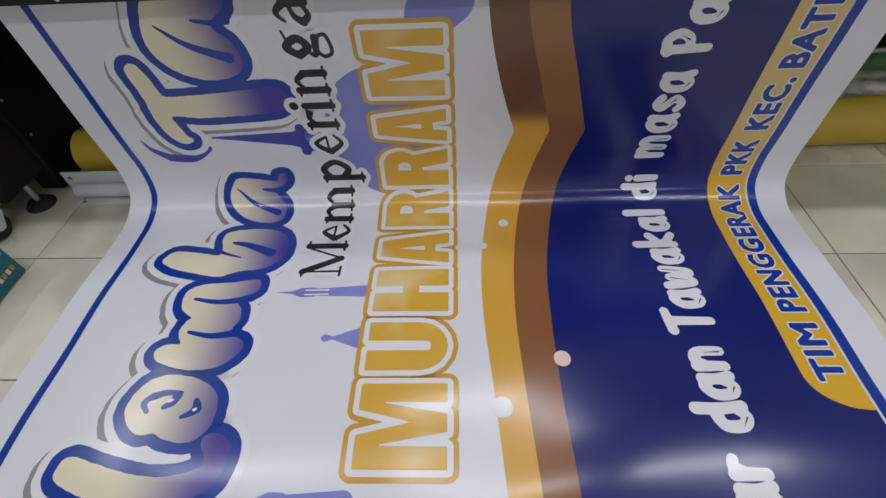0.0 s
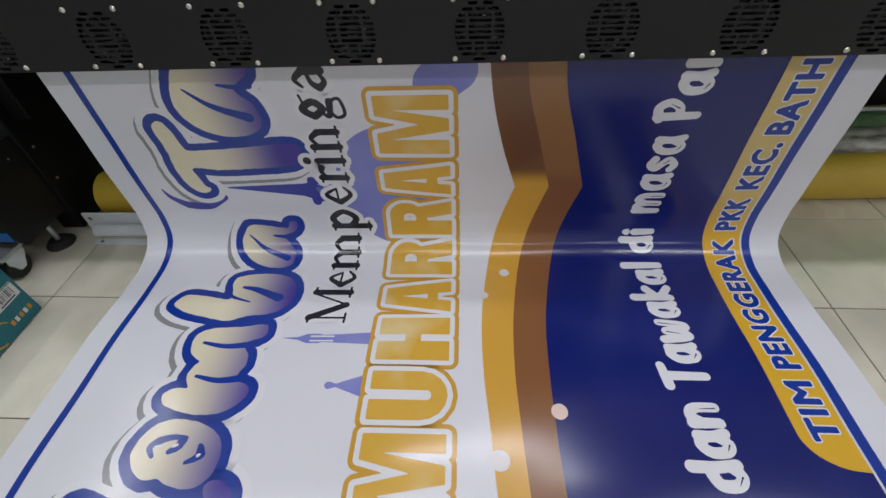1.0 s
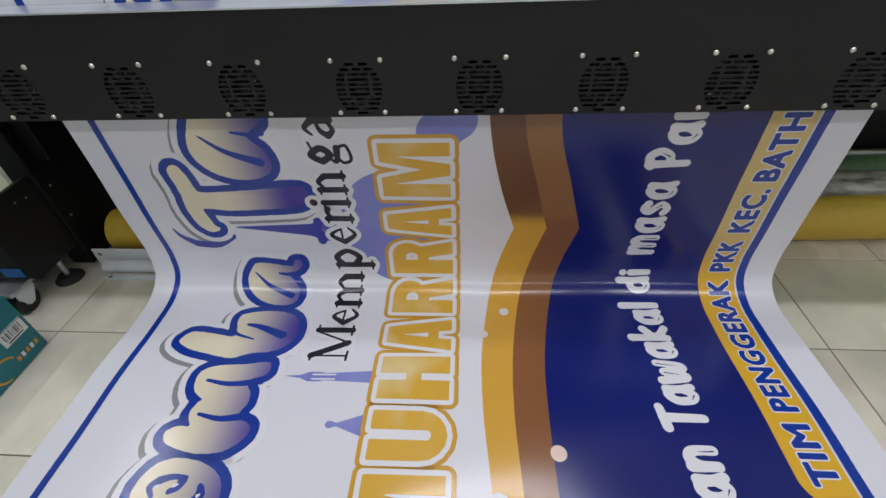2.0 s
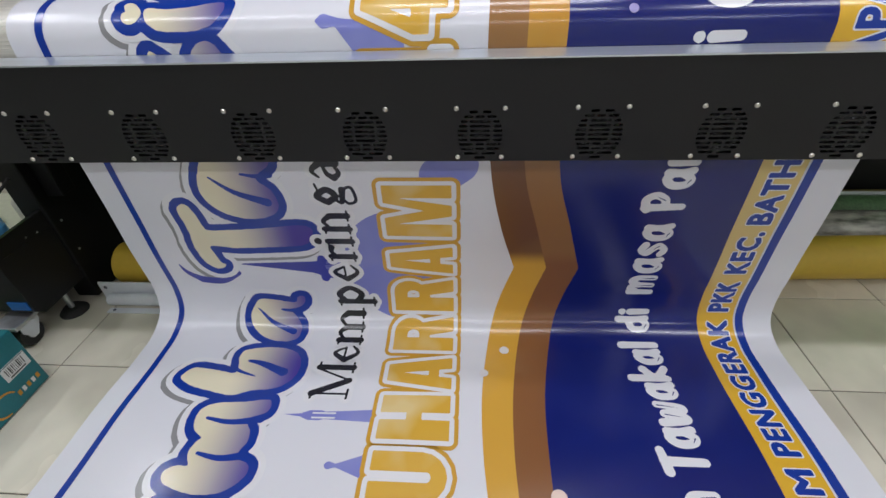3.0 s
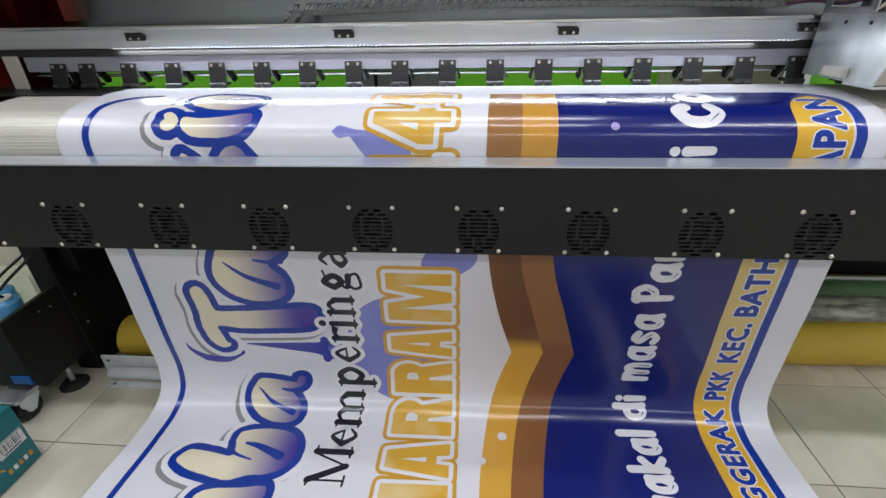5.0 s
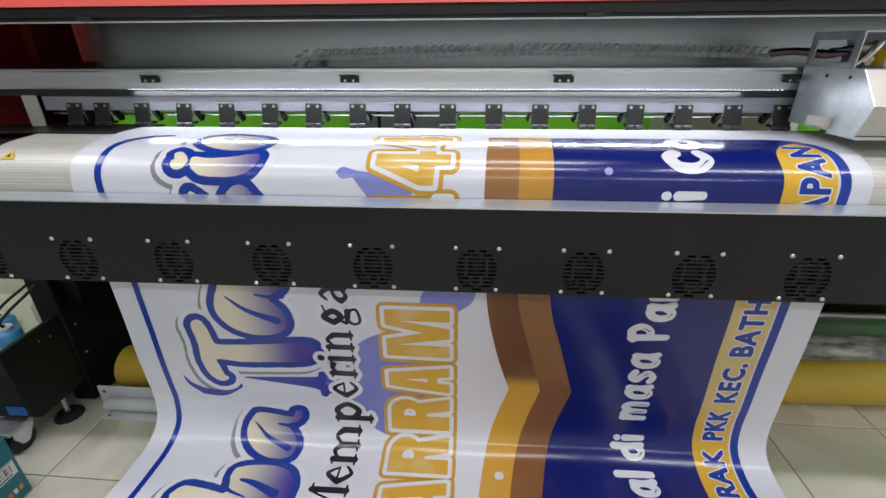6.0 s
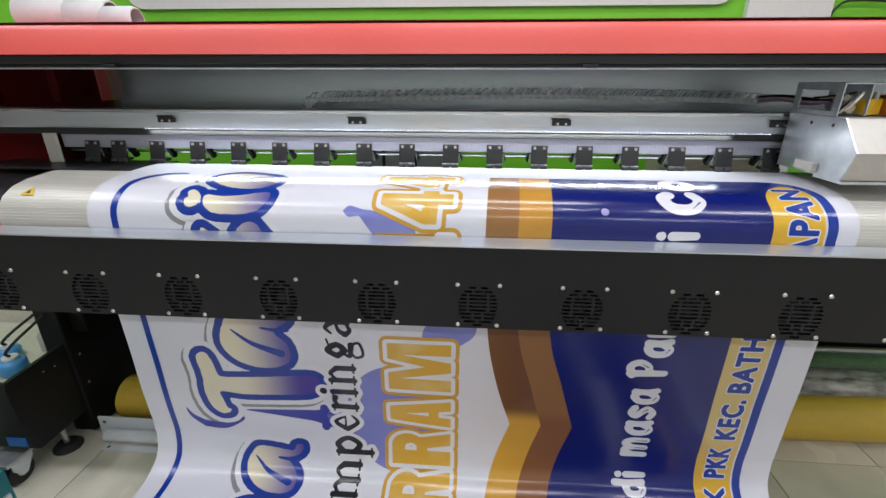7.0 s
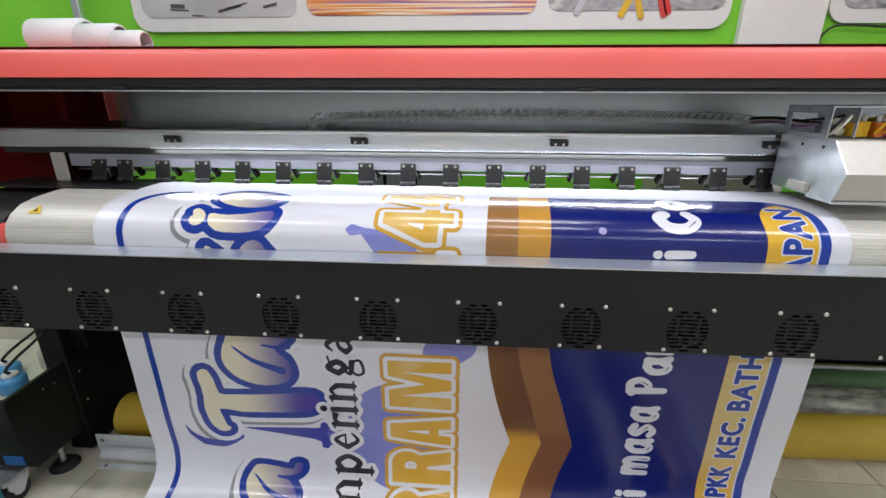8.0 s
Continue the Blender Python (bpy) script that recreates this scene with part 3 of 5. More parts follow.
def lay(x, s, off):
    """Places on the hanging sheet: x across, s along it, off above it. The sheet sags and ripples slightly across."""
    x, s = np.asarray(x, float), np.asarray(s, float)
    y, z = np.interp(s, ARC, SHEET[:, 0]), np.interp(s, ARC, SHEET[:, 1])
    ty, tz = np.interp(s, ARC, TAN[:, 0]), np.interp(s, ARC, TAN[:, 1])
    free = np.clip((s - 0.62) / 0.25, 0, 1) * np.clip((2.1 - s) / 0.2, 0, 1)
    off = off + free * (0.0022 * np.sin(9 * x + 6 * s) * np.sin(5 * s - 2 * x) + 0.0012 * np.sin(23 * s + 4 * np.sin(3 * x)))
    return np.stack([x + 0 * s, y + tz * off, z - ty * off], -1)


def sheet_mesh(name, verts, faces, material, parent, label=""):
    me = bpy.data.meshes.new(name)
    me.from_pydata([tuple(v) for v in verts], [], faces)
    me.polygons.foreach_set("use_smooth", [True] * len(me.polygons))
    me.materials.append(material)
    ob = new(name, me)
    ob.parent = parent
    if label:
        tagged(ob, label)
    return ob


def strip(name, s_line, left, right, off, material, parent, label="", across=6):
    """A printed area between two edges given along the sheet."""
    k = np.linspace(0, 1, across + 1)
    rows = [lay(left(s) + (right(s) - left(s)) * k, np.full(across + 1, s), off) for s in s_line]
    n = across + 1
    faces = [(i * n + j, i * n + j + 1, (i + 1) * n + j + 1, (i + 1) * n + j) for i in range(len(rows) - 1) for j in range(across)]
    return sheet_mesh(name, np.concatenate(rows), faces, material, parent, label)


def shape(name, field, level, s0, x0, a0, b0, cell, off, material, parent, label="", shift=(0, 0)):
    """The area where a field of distances lies under a level, drawn on the sheet with clean edges."""
    g = field - level
    inside = g < 0
    ids, verts, faces = {}, [], []

    def corner(i, j):
        key = (i, j)
        if key not in ids:
            ids[key] = len(verts)
            verts.append((i, j))
        return ids[key]

    def cut(i, j, k, l):
        key = (i, j, k, l) if (i, j) < (k, l) else (k, l, i, j)
        if key not in ids:
            t = g[i, j] / (g[i, j] - g[k, l])
            ids[key] = len(verts)
            verts.append((i + t * (k - i), j + t * (l - j)))
        return ids[key]

    count = inside[:-1, :-1].astype(int) + inside[1:, :-1] + inside[1:, 1:] + inside[:-1, 1:]
    for i, j in zip(*np.nonzero(count)):
        ring = ((i, j), (i + 1, j), (i + 1, j + 1), (i, j + 1))
        if count[i, j] == 4:
            faces.append(tuple(corner(*c) for c in ring))
            continue
        poly = []
        for n in range(4):
            c, d = ring[n], ring[(n + 1) % 4]
            if inside[c]:
                poly.append(corner(*c))
            if inside[c] != inside[d]:
                poly.append(cut(*c, *d))
        if len(poly) > 2:
            faces.append(tuple(poly))
    if not faces:
        return None
    v = np.array(verts)
    a, b = a0 + v[:, 0] * cell + shift[0], b0 + v[:, 1] * cell + shift[1]
    return sheet_mesh(name, lay(x0 - b, s0 - a, off), faces, material, parent, label)


def grid(a0, a1, b0, b1, cell):
    return np.meshgrid(np.arange(a0, a1 + cell, cell), np.arange(b0, b1 + cell, cell), indexing="ij")


def brush(pa, pb, strokes):
    """Distance to round brush strokes: each a radius, or two for a taper, and the points of its line."""
    best = np.full(pa.shape, 9.0)
    for r, *pts in strokes:
        r0, r1 = r if isinstance(r, tuple) else (r, r)
        line = glide(pts, 6) if len(pts) > 2 else np.array(pts, float)
        rr = np.linspace(r0, r1, len(line))
        for (p, q), ra, rb in zip(zip(line[:-1], line[1:]), rr[:-1], rr[1:]):
            d = q - p
            t = np.clip(((pa - p[0]) * d[0] + (pb - p[1]) * d[1]) / max(d @ d, 1e-9), 0, 1)
            best = np.minimum(best, np.hypot(pa - p[0] - t * d[0], pb - p[1] - t * d[1]) - (ra + (rb - ra) * t))
    return best


def outline(text, spacing=1.12):
    """The outline of words in the built-in font, scaled to a capital height of 1."""
    cu = bpy.data.curves.new("words", "FONT")
    cu.body, cu.resolution_u, cu.space_character = text, 3, spacing
    ob = new("words", cu)
    me = bpy.data.meshes.new_from_object(ob.evaluated_get(bpy.context.evaluated_depsgraph_get()))
    count = {}
    for p in me.polygons:
        for k in p.edge_keys:
            count[k] = count.get(k, 0) + 1
    co = np.array([v.co[:2] for v in me.vertices])
    segs = np.array([[co[i], co[j]] for (i, j), n in count.items() if n == 1])
    bpy.data.objects.remove(ob)
    bpy.data.curves.remove(cu)
    bpy.data.meshes.remove(me)
    return segs / 0.729


def edge_distance(pa, pb, segs):
    best, cross = np.full(pa.shape, 9.0), np.zeros(pa.shape, int)
    for (x0, y0), (x1, y1) in segs:
        dx, dy = x1 - x0, y1 - y0
        t = np.clip(((pa - x0) * dx + (pb - y0) * dy) / max(dx * dx + dy * dy, 1e-12), 0, 1)
        best = np.minimum(best, np.hypot(pa - x0 - t * dx, pb - y0 - t * dy))
        if dy:
            hit = (pb >= min(y0, y1)) & (pb < max(y0, y1)) & (x0 + (pb - y0) * dx / dy > pa)
            cross += hit
    return np.where(cross % 2 == 1, -best, best)


def print_mat(name, color, rough=0.2, other=None, x0=0.0, x1=1.0, axis=0, cloud=0.0, cloud_color=(1, 1, 1), cloud_scale=2.5):
    """Glossy ink, plain or running from one colour to another across the sheet, with printed clouds of light."""
    m = mat(name, color, rough, grain=0.03, scale=700, blotch=0.03)
    nt = m.node_tree
    b = nt.nodes["Principled BSDF"]
    b.inputs["Coat Weight"].default_value, b.inputs["Coat Roughness"].default_value = 0.12, 0.12
    co = nt.nodes.new("ShaderNodeTexCoord")
    source = None
    if other:
        sep = nt.nodes.new("ShaderNodeSeparateXYZ")
        nt.links.new(co.outputs["Object"], sep.inputs[0])
        mr = nt.nodes.new("ShaderNodeMapRange")
        mr.interpolation_type = "SMOOTHSTEP"
        mr.inputs["From Min"].default_value, mr.inputs["From Max"].default_value = x0, x1
        nt.links.new(sep.outputs[axis], mr.inputs["Value"])
        mix = nt.nodes.new("ShaderNodeMix")
        mix.data_type = "RGBA"
        mix.inputs["A"].default_value, mix.inputs["B"].default_value = (*color, 1), (*other, 1)
        nt.links.new(mr.outputs[0], mix.inputs["Factor"])
        source = mix.outputs["Result"]
    if cloud:
        no = nt.nodes.new("ShaderNodeTexNoise")
        no.inputs["Scale"].default_value, no.inputs["Detail"].default_value = cloud_scale, 2
        nt.links.new(co.outputs["Object"], no.inputs["Vector"])
        mr = nt.nodes.new("ShaderNodeMapRange")
        mr.inputs["From Min"].default_value, mr.inputs["From Max"].default_value, mr.inputs["To Max"].default_value = 0.5, 0.72, cloud
        nt.links.new(no.outputs["Fac"], mr.inputs["Value"])
        mix = nt.nodes.new("ShaderNodeMix")
        mix.data_type = "RGBA"
        if source:
            nt.links.new(source, mix.inputs["A"])
        else:
            mix.inputs["A"].default_value = (*color, 1)
        mix.inputs["B"].default_value = (*cloud_color, 1)
        nt.links.new(mr.outputs[0], mix.inputs["Factor"])
        source = mix.outputs["Result"]
    if source:
        nt.links.new(source, b.inputs["Base Color"])
    return m


INK = {
    "navy": print_mat("navy_ink", (0.0045, 0.0115, 0.145), cloud=0.14, cloud_color=(0.03, 0.05, 0.30), cloud_scale=3.5),
    "line": print_mat("blue_line_ink", (0.008, 0.040, 0.31)),
    "white": print_mat("white_print", (0.76, 0.76, 0.80)),
    "grey": print_mat("grey_shadow_ink", (0.27, 0.27, 0.28)),
    "script": print_mat("cream_to_purple_ink", (0.76, 0.70, 0.52), other=(0.055, 0.035, 0.31), x0=-0.66, x1=-0.475),
    "black": print_mat("black_ink", (0.012, 0.012, 0.016)),
    "gold": print_mat("gold_ink", (0.60, 0.33, 0.04)),
    "gold_in": print_mat("gold_gradient_ink", (0.68, 0.40, 0.05), cloud=0.8, cloud_color=(0.76, 0.62, 0.32), cloud_scale=7),
    "yellow": print_mat("yellow_ribbon_ink", (0.72, 0.42, 0.035), cloud=0.2, cloud_color=(0.75, 0.55, 0.15)),
    # ribbon gold turned paler with height, shade of the hanging part in the colour
    "ribbon_shade_pale": print_mat("gold_ink_paled_by_shade", (0.72, 0.42, 0.035), other=(0.66, 0.50, 0.20), x0=0.16, x1=0.42, axis=2),
    "band_left": print_mat("brown_to_amber_ink", (0.66, 0.36, 0.05), other=(0.17, 0.075, 0.03), x0=0.362, x1=0.415, axis=2, cloud=0.2, cloud_color=(0.70, 0.45, 0.10), cloud_scale=3),
    "band_right": print_mat("brown_shade_ink", (0.25, 0.105, 0.04), other=(0.30, 0.145, 0.05), x0=0.362, x1=0.415, axis=2),
    "brown": print_mat("brown_ink", (0.32, 0.155, 0.05), other=(0.20, 0.09, 0.035), x0=0.10, x1=0.26),
    "amber": print_mat("amber_ink", (0.66, 0.36, 0.05), other=(0.56, 0.28, 0.04), x0=0.0, x1=0.10, cloud=0.6, cloud_color=(0.74, 0.52, 0.12), cloud_scale=3),
    "mosque": print_mat("pale_blue_ink", (0.20, 0.22, 0.58), cloud=0.5, cloud_color=(0.34, 0.36, 0.66), cloud_scale=5),
    "mosque_dark": print_mat("deep_blue_ink", (0.05, 0.06, 0.35)),
    "spark": print_mat("pale_pink_spot_ink", (0.80, 0.62, 0.55)),
    "spark_white": print_mat("pale_spot_ink", (0.72, 0.70, 0.72)),
    "mauve": print_mat("mauve_spot_ink", (0.36, 0.33, 0.62)),
}

banner = empty("printed_banner", "glossy vinyl banner hanging from the printer, blue and gold print", "banner")
LAY = 0.00035
s_all = np.concatenate([np.linspace(-0.01, 0.44, 60), np.linspace(0.45, 1.0, 40), np.linspace(1.01, 1.35, 50), np.linspace(1.37, 2.68, 60)])
sheet = strip("sheet", s_all, lambda s: XL, lambda s: XR, 0.0, M["banner"], banner, across=40)

# bands between the white and the navy fields
KNOT = [0.20, 0.43, 0.69, 0.85, 0.990, 1.125, 1.25, 1.42, 1.57, 1.70, 1.80, 1.90, 2.1]
AX = [0.024, 0.013, 0.028, 0.058, 0.100, 0.060, 0.033, 0.014, 0.014, 0.024, 0.031, 0.038, 0.048]
BX = [0.098, 0.088, 0.106, 0.147, 0.186, 0.148, 0.117, 0.092, 0.084, 0.087, 0.092, 0.097, 0.105]
CX = [0.174, 0.163, 0.185, 0.230, 0.271, 0.234, 0.203, 0.171, 0.160, 0.157, 0.158, 0.161, 0.166]


def bent(vals):
    a = glide(list(zip(KNOT[:5], vals[:5])), 8)
    b = glide(list(zip(KNOT[4:], vals[4:])), 8)
    c = np.concatenate([a, b[1:]])
    return lambda s: float(np.interp(s, c[:, 0], c[:, 1]))


edge_a, edge_b, edge_c = bent(AX), bent(BX), bent(CX)
RIM = 0.7215
TOP_END = 0.205
s_print = np.concatenate([np.linspace(TOP_END, 0.44, 40), np.linspace(0.45, 0.990, 40)])
s_low = np.concatenate([np.linspace(0.990, 1.35, 60), np.linspace(1.36, 2.1, 50)])
s_long = np.concatenate([s_print, s_low[1:]])


def drift(s):
    return 0.032 * min(1, max(0, (0.62 - s) / 0.18))


def corner_in(s, x_edge, r, sign):
    """An edge that turns inwards in a round corner at the end of the print."""
    d = s - TOP_END
    return x_edge if d >= r else x_edge - sign * (r - math.sqrt(max(r * r - (r - d) ** 2, 0)))


strip("navy_field", s_long, edge_c, lambda s: corner_in(s, RIM + drift(s), 0.10, 1), LAY, INK["navy"], banner, "deep navy printed field", across=16)
s_band = s_long[s_long > 0.44]
strip("band", s_band, edge_a, edge_b, LAY, INK["band_left"], banner, "brown printed band running into amber")
strip("band", s_band, edge_b, edge_c, LAY, INK["band_right"], banner)
strip("ribbon_band", s_print[s_print < 0.46], edge_a, edge_b, LAY * 1.5, INK["brown"], banner)
strip("ribbon_band", s_print[s_print < 0.46], edge_b, edge_c, LAY * 1.5, INK["amber"], banner)
# blue border lines, turning in at the top end
for name, x_out, x_in, sign in (("border_line", -0.897, -0.880, -1), ("border_line", 0.748, 0.7265, 1)):
    strip(name, s_long, lambda s: corner_in(s, x_out, 0.10, sign) + (drift(s) if sign > 0 else 0), lambda s: corner_in(s - 0.012 if s < 0.3 else s, x_in, 0.10, sign) + (drift(s) if sign > 0 else 0), LAY * 2, INK["line"], banner, across=2)


def ribbon_left(s):
    for end, way, length in ((0.240, 1, 0.10), (1.770, -1, 0.07)):
        d = (s - end) * way
        if d < length:
            return 0.622 + 0.7 * drift(s) + 0.094 * (1 - math.sqrt(max(0, 1 - (1 - max(d, 0) / length) ** 2)))
    return 0.622 + 0.7 * drift(s)


def ribbon_right(s):
    d = (s - 0.240) / 0.05
    return 0.7215 + drift(s) - (0.05 * (1 - math.sqrt(max(0, 1 - (1 - max(d, 0)) ** 2))) if d < 1 else 0)


s_rib = np.concatenate([np.linspace(0.240, 0.30, 24), np.linspace(0.305, 0.44, 20), np.linspace(0.45, 1.0, 40), np.linspace(1.01, 1.35, 50), np.linspace(1.36, 1.70, 20), np.linspace(1.705, 1.770, 24)])
strip("ribbon", s_rib[s_rib < 0.46], ribbon_left, ribbon_right, LAY * 2, INK["yellow"], banner, "yellow printed ribbon with rounded end", across=4)
strip("ribbon", s_rib[s_rib > 0.44], ribbon_left, ribbon_right, LAY * 2, INK["ribbon_shade_pale"], banner, "gold printed ribbon with rounded end, shaded hanging part coloured paler", across=4)


def words(text, s0, s1, x_base, cap, layers, cell=0.0026, fat=0.0, name="word", lean=0.0):
    """Printed words in the built-in font, reading towards the printer, from s0 to s1 along the sheet, with outline layers."""
    segs = outline(text)
    lo, hi = segs[..., 0].min(), segs[..., 0].max()
    segs = segs.copy()
    segs[..., 0] = (segs[..., 0] - lo) / (hi - lo) * (s0 - s1)
    segs[..., 1] *= cap
    segs[..., 0] += lean * segs[..., 1]
    most = max(l for l, *_ in layers) + fat + 2 * cell
    a0, b0 = segs[..., 0].min() - most, segs[..., 1].min() - most
    ga, gb = grid(a0, segs[..., 0].max() + most, b0, segs[..., 1].max() + most, cell)
    field = edge_distance(ga, gb, segs)
    for n, (level, ink, up) in enumerate(layers):
        shape(name if n == len(layers) - 1 else "word_outline", field, level + fat, s0, x_base, a0, b0, cell, LAY * up, INK[ink], banner)


def lettering(strokes, s0, x0, layers, cell=0.0032, name="script_letter", wave=0.0):
    pts = [p for st in strokes for p in st[1:]]
    pad = 0.045 + max(max(st[0]) if isinstance(st[0], tuple) else st[0] for st in strokes)
    a0, b0 = min(p[0] for p in pts) - pad, min(p[1] for p in pts) - pad
    ga, gb = grid(a0, max(p[0] for p in pts) + pad, b0, max(p[1] for p in pts) + pad, cell)
    field = brush(ga, gb, strokes)
    field = field + wave * np.sin(ga * 170) * np.sin(gb * 150)
    for n, (level, ink, up, *shift) in enumerate(layers):
        shape(name if n == len(layers) - 1 else "letter_outline", field, level, s0, x0, a0, b0, cell, LAY * up, INK[ink], banner,
              shift=shift[0] if shift else (0, 0))


# mosque silhouettes
def mosque(strokes, s0, x0, ink="mosque", name="mosque_silhouette"):
    lettering(strokes, s0, x0, [(0.0, ink, 1)], 0.004, name)


mosque([((0.001, 0.004), (0, 0.21), (0, 0.17)), ((0.004, 0.013), (0, 0.17), (0, 0.15)), (0.014, (0, 0.145), (0, 0.12)), ((0.010, 0.018), (0, 0.12), (0, -0.02))], 1.490, -0.262)
mosque([((0.002, 0.009), (0, 0.075), (0, 0.066)), ((0.009, 0.004), (0, 0.066), (0, 0.050)), ((0.004, 0.026), (0, 0.050), (0, -0.01))], 1.615, -0.262)
mosque([((0.001, 0.004), (0, 0.165), (0, 0.135)), ((0.004, 0.013), (0, 0.135), (0, 0.115)), (0.014, (0, 0.11), (0, 0.09)), ((0.010, 0.018), (0, 0.09), (0, -0.02))], 1.925, -0.262)
mosque([(0.150, (0.035, 0.0), (-0.035, 0.0)), ((0.024, 0.06), (0.0, 0.19), (0.0, 0.13))], 0.990, -0.205)
mosque([((0.002, 0.02), (0, 0.40), (-0.01, 0.20)), ((0.02, 0.034), (-0.01, 0.20), (-0.015, 0.15)), (0.012, (-0.05, 0.17), (0.02, 0.17))], 0.985, -0.255, "mosque_dark")
mosque([(0.05, (0, 0), (0.03, -0.04))], 0.705, -0.09)
mosque([((0.003, 0.014), (0, 0.10), (0, 0.085)), ((0.014, 0.008), (0, 0.085), (-0.002, 0.06)), ((0.008, 0.05), (-0.002, 0.06), (-0.05, -0.02))], 0.372, -0.22)
for n in range(2):
    lettering([(0.0024, (0.0, 0.0), (0.0, 0.055))], 1.484 + n * 0.013, -0.345, [(0, "white", 2)], 0.002, "window_slit")

# headline script: each letter a smooth outline of (across, along), with dark slits where its strokes meet
HALO = [(0.0365, "grey", 1.6, (-0.010, 0.009)), (0.0365, "white", 2.2), (0.0205, "line", 3), (0.0, "script", 4)]


def loop(points, n=5):
    c = np.array(points)
    m = len(c)
    out = []
    for i in range(m):
        p0, p1, p2, p3 = c[i - 1], c[i], c[(i + 1) % m], c[(i + 2) % m]
        for k in range(n):
            t = k / n
            out.append(0.5 * (2 * p1 + (p2 - p0) * t + (2 * p0 - 5 * p1 + 4 * p2 - p3) * t * t + (3 * p1 - p0 - 3 * p2 + p3) * t ** 3))
    out = np.array(out)
    return np.stack([out, np.roll(out, -1, axis=0)], 1)


def script(points, slits=(), cell=0.0028):
    segs = -loop(points)[..., ::-1]
    lo, hi = segs.reshape(-1, 2).min(0) - 0.045, segs.reshape(-1, 2).max(0) + 0.045
    ga, gb = grid(lo[0], hi[0], lo[1], hi[1], cell)
    field = edge_distance(ga, gb, segs) + 0.0007 * np.sin(ga * 190 + 2 * np.sin(gb * 60)) * np.sin(gb * 170)
    for n, (level, ink, up, *shift) in enumerate(HALO):
        shape("script_letter" if n == 3 else "letter_outline", field, level, 0, 0, lo[0], lo[1], cell, LAY * up, INK[ink], banner, shift=shift[0] if shift else (0, 0))
    for r0, r1, *pts in slits:
        lettering([((r0, r1), *[(-s, -x) for x, s in pts])], 0, 0, [(0.0, "line", 4.7)], 0.0022, "letter_slit")


script([(-0.768, 1.867), (-0.759, 1.858), (-0.741, 1.857), (-0.698, 1.869), (-0.646, 1.881), (-0.599, 1.888), (-0.555, 1.887), (-0.515, 1.876), (-0.503, 1.868), (-0.507, 1.853), (-0.519, 1.834), (-0.518, 1.820),
        (-0.503, 1.813), (-0.481, 1.818), (-0.464, 1.834), (-0.461, 1.858), (-0.467, 1.887), (-0.481, 1.907), (-0.506, 1.922), (-0.536, 1.931), (-0.577, 1.937), (-0.619, 1.938), (-0.666, 1.931), (-0.718, 1.916), (-0.758, 1.900), (-0.769, 1.888)])
script([(-0.689, 1.737), (-0.671, 1.710), (-0.636, 1.698), (-0.588, 1.702), (-0.545, 1.719), (-0.518, 1.745), (-0.511, 1.781), (-0.517, 1.809), (-0.538, 1.828), (-0.565, 1.831), (-0.595, 1.825), (-0.618, 1.815), (-0.640, 1.819), (-0.664, 1.809), (-0.686, 1.786), (-0.694, 1.763)],
       [(0.004, 0.009, (-0.648, 1.775), (-0.661, 1.757), (-0.648, 1.744)), (0.009, 0.004, (-0.648, 1.744), (-0.624, 1.736), (-0.594, 1.736)), (0.006, 0.010, (-0.618, 1.764), (-0.604, 1.755), (-0.600, 1.742)),
        (0.004, 0.010, (-0.576, 1.784), (-0.560, 1.776), (-0.552, 1.768)), (0.010, 0.004, (-0.552, 1.768), (-0.556, 1.756), (-0.560, 1.750))])
for spot in (((-0.649, 1.756), (-0.640, 1.753)), ((-0.613, 1.753), (-0.606, 1.750)), ((-0.556, 1.770), (-0.553, 1.768))):
    lettering([((0.0036, 0.0022), *[(-s, -x) for x, s in spot])], 0, 0, [(0.0, "white", 5.2)], 0.0016, "letter_glint")
script([(-0.685, 1.511), (-0.682, 1.482), (-0.649, 1.465), (-0.585, 1.459), (-0.530, 1.450), (-0.515, 1.458), (-0.516, 1.486), (-0.550, 1.503), (-0.550, 1.523), (-0.537, 1.538), (-0.532, 1.567), (-0.541, 1.589), (-0.538, 1.607), (-0.520, 1.613),
        (-0.504, 1.624), (-0.505, 1.649), (-0.530, 1.674), (-0.562, 1.686), (-0.607, 1.687), (-0.654, 1.677), (-0.685, 1.661), (-0.689, 1.641), (-0.668, 1.628), (-0.643, 1.627), (-0.657, 1.601), (-0.652, 1.571), (-0.645, 1.560), (-0.672, 1.541)],
       [(0.004, 0.010, (-0.656, 1.508), (-0.596, 1.517), (-0.523, 1.507)), (0.004, 0.010, (-0.635, 1.598), (-0.581, 1.608), (-0.525, 1.600))])
script([(-0.788, 1.392), (-0.785, 1.373), (-0.763, 1.357), (-0.708, 1.363), (-0.650, 1.372), (-0.648, 1.347), (-0.658, 1.316), (-0.650, 1.293), (-0.605, 1.281), (-0.545, 1.280), (-0.502, 1.295), (-0.481, 1.327), (-0.479, 1.369), (-0.498, 1.399), (-0.528, 1.417),
        (-0.580, 1.425), (-0.628, 1.441), (-0.687, 1.431), (-0.750, 1.415)],
       [(0.004, 0.013, (-0.624, 1.330), (-0.584, 1.338), (-0.518, 1.364)), (0.008, 0.002, (-0.664, 1.345), (-0.641, 1.364), (-0.590, 1.380))])
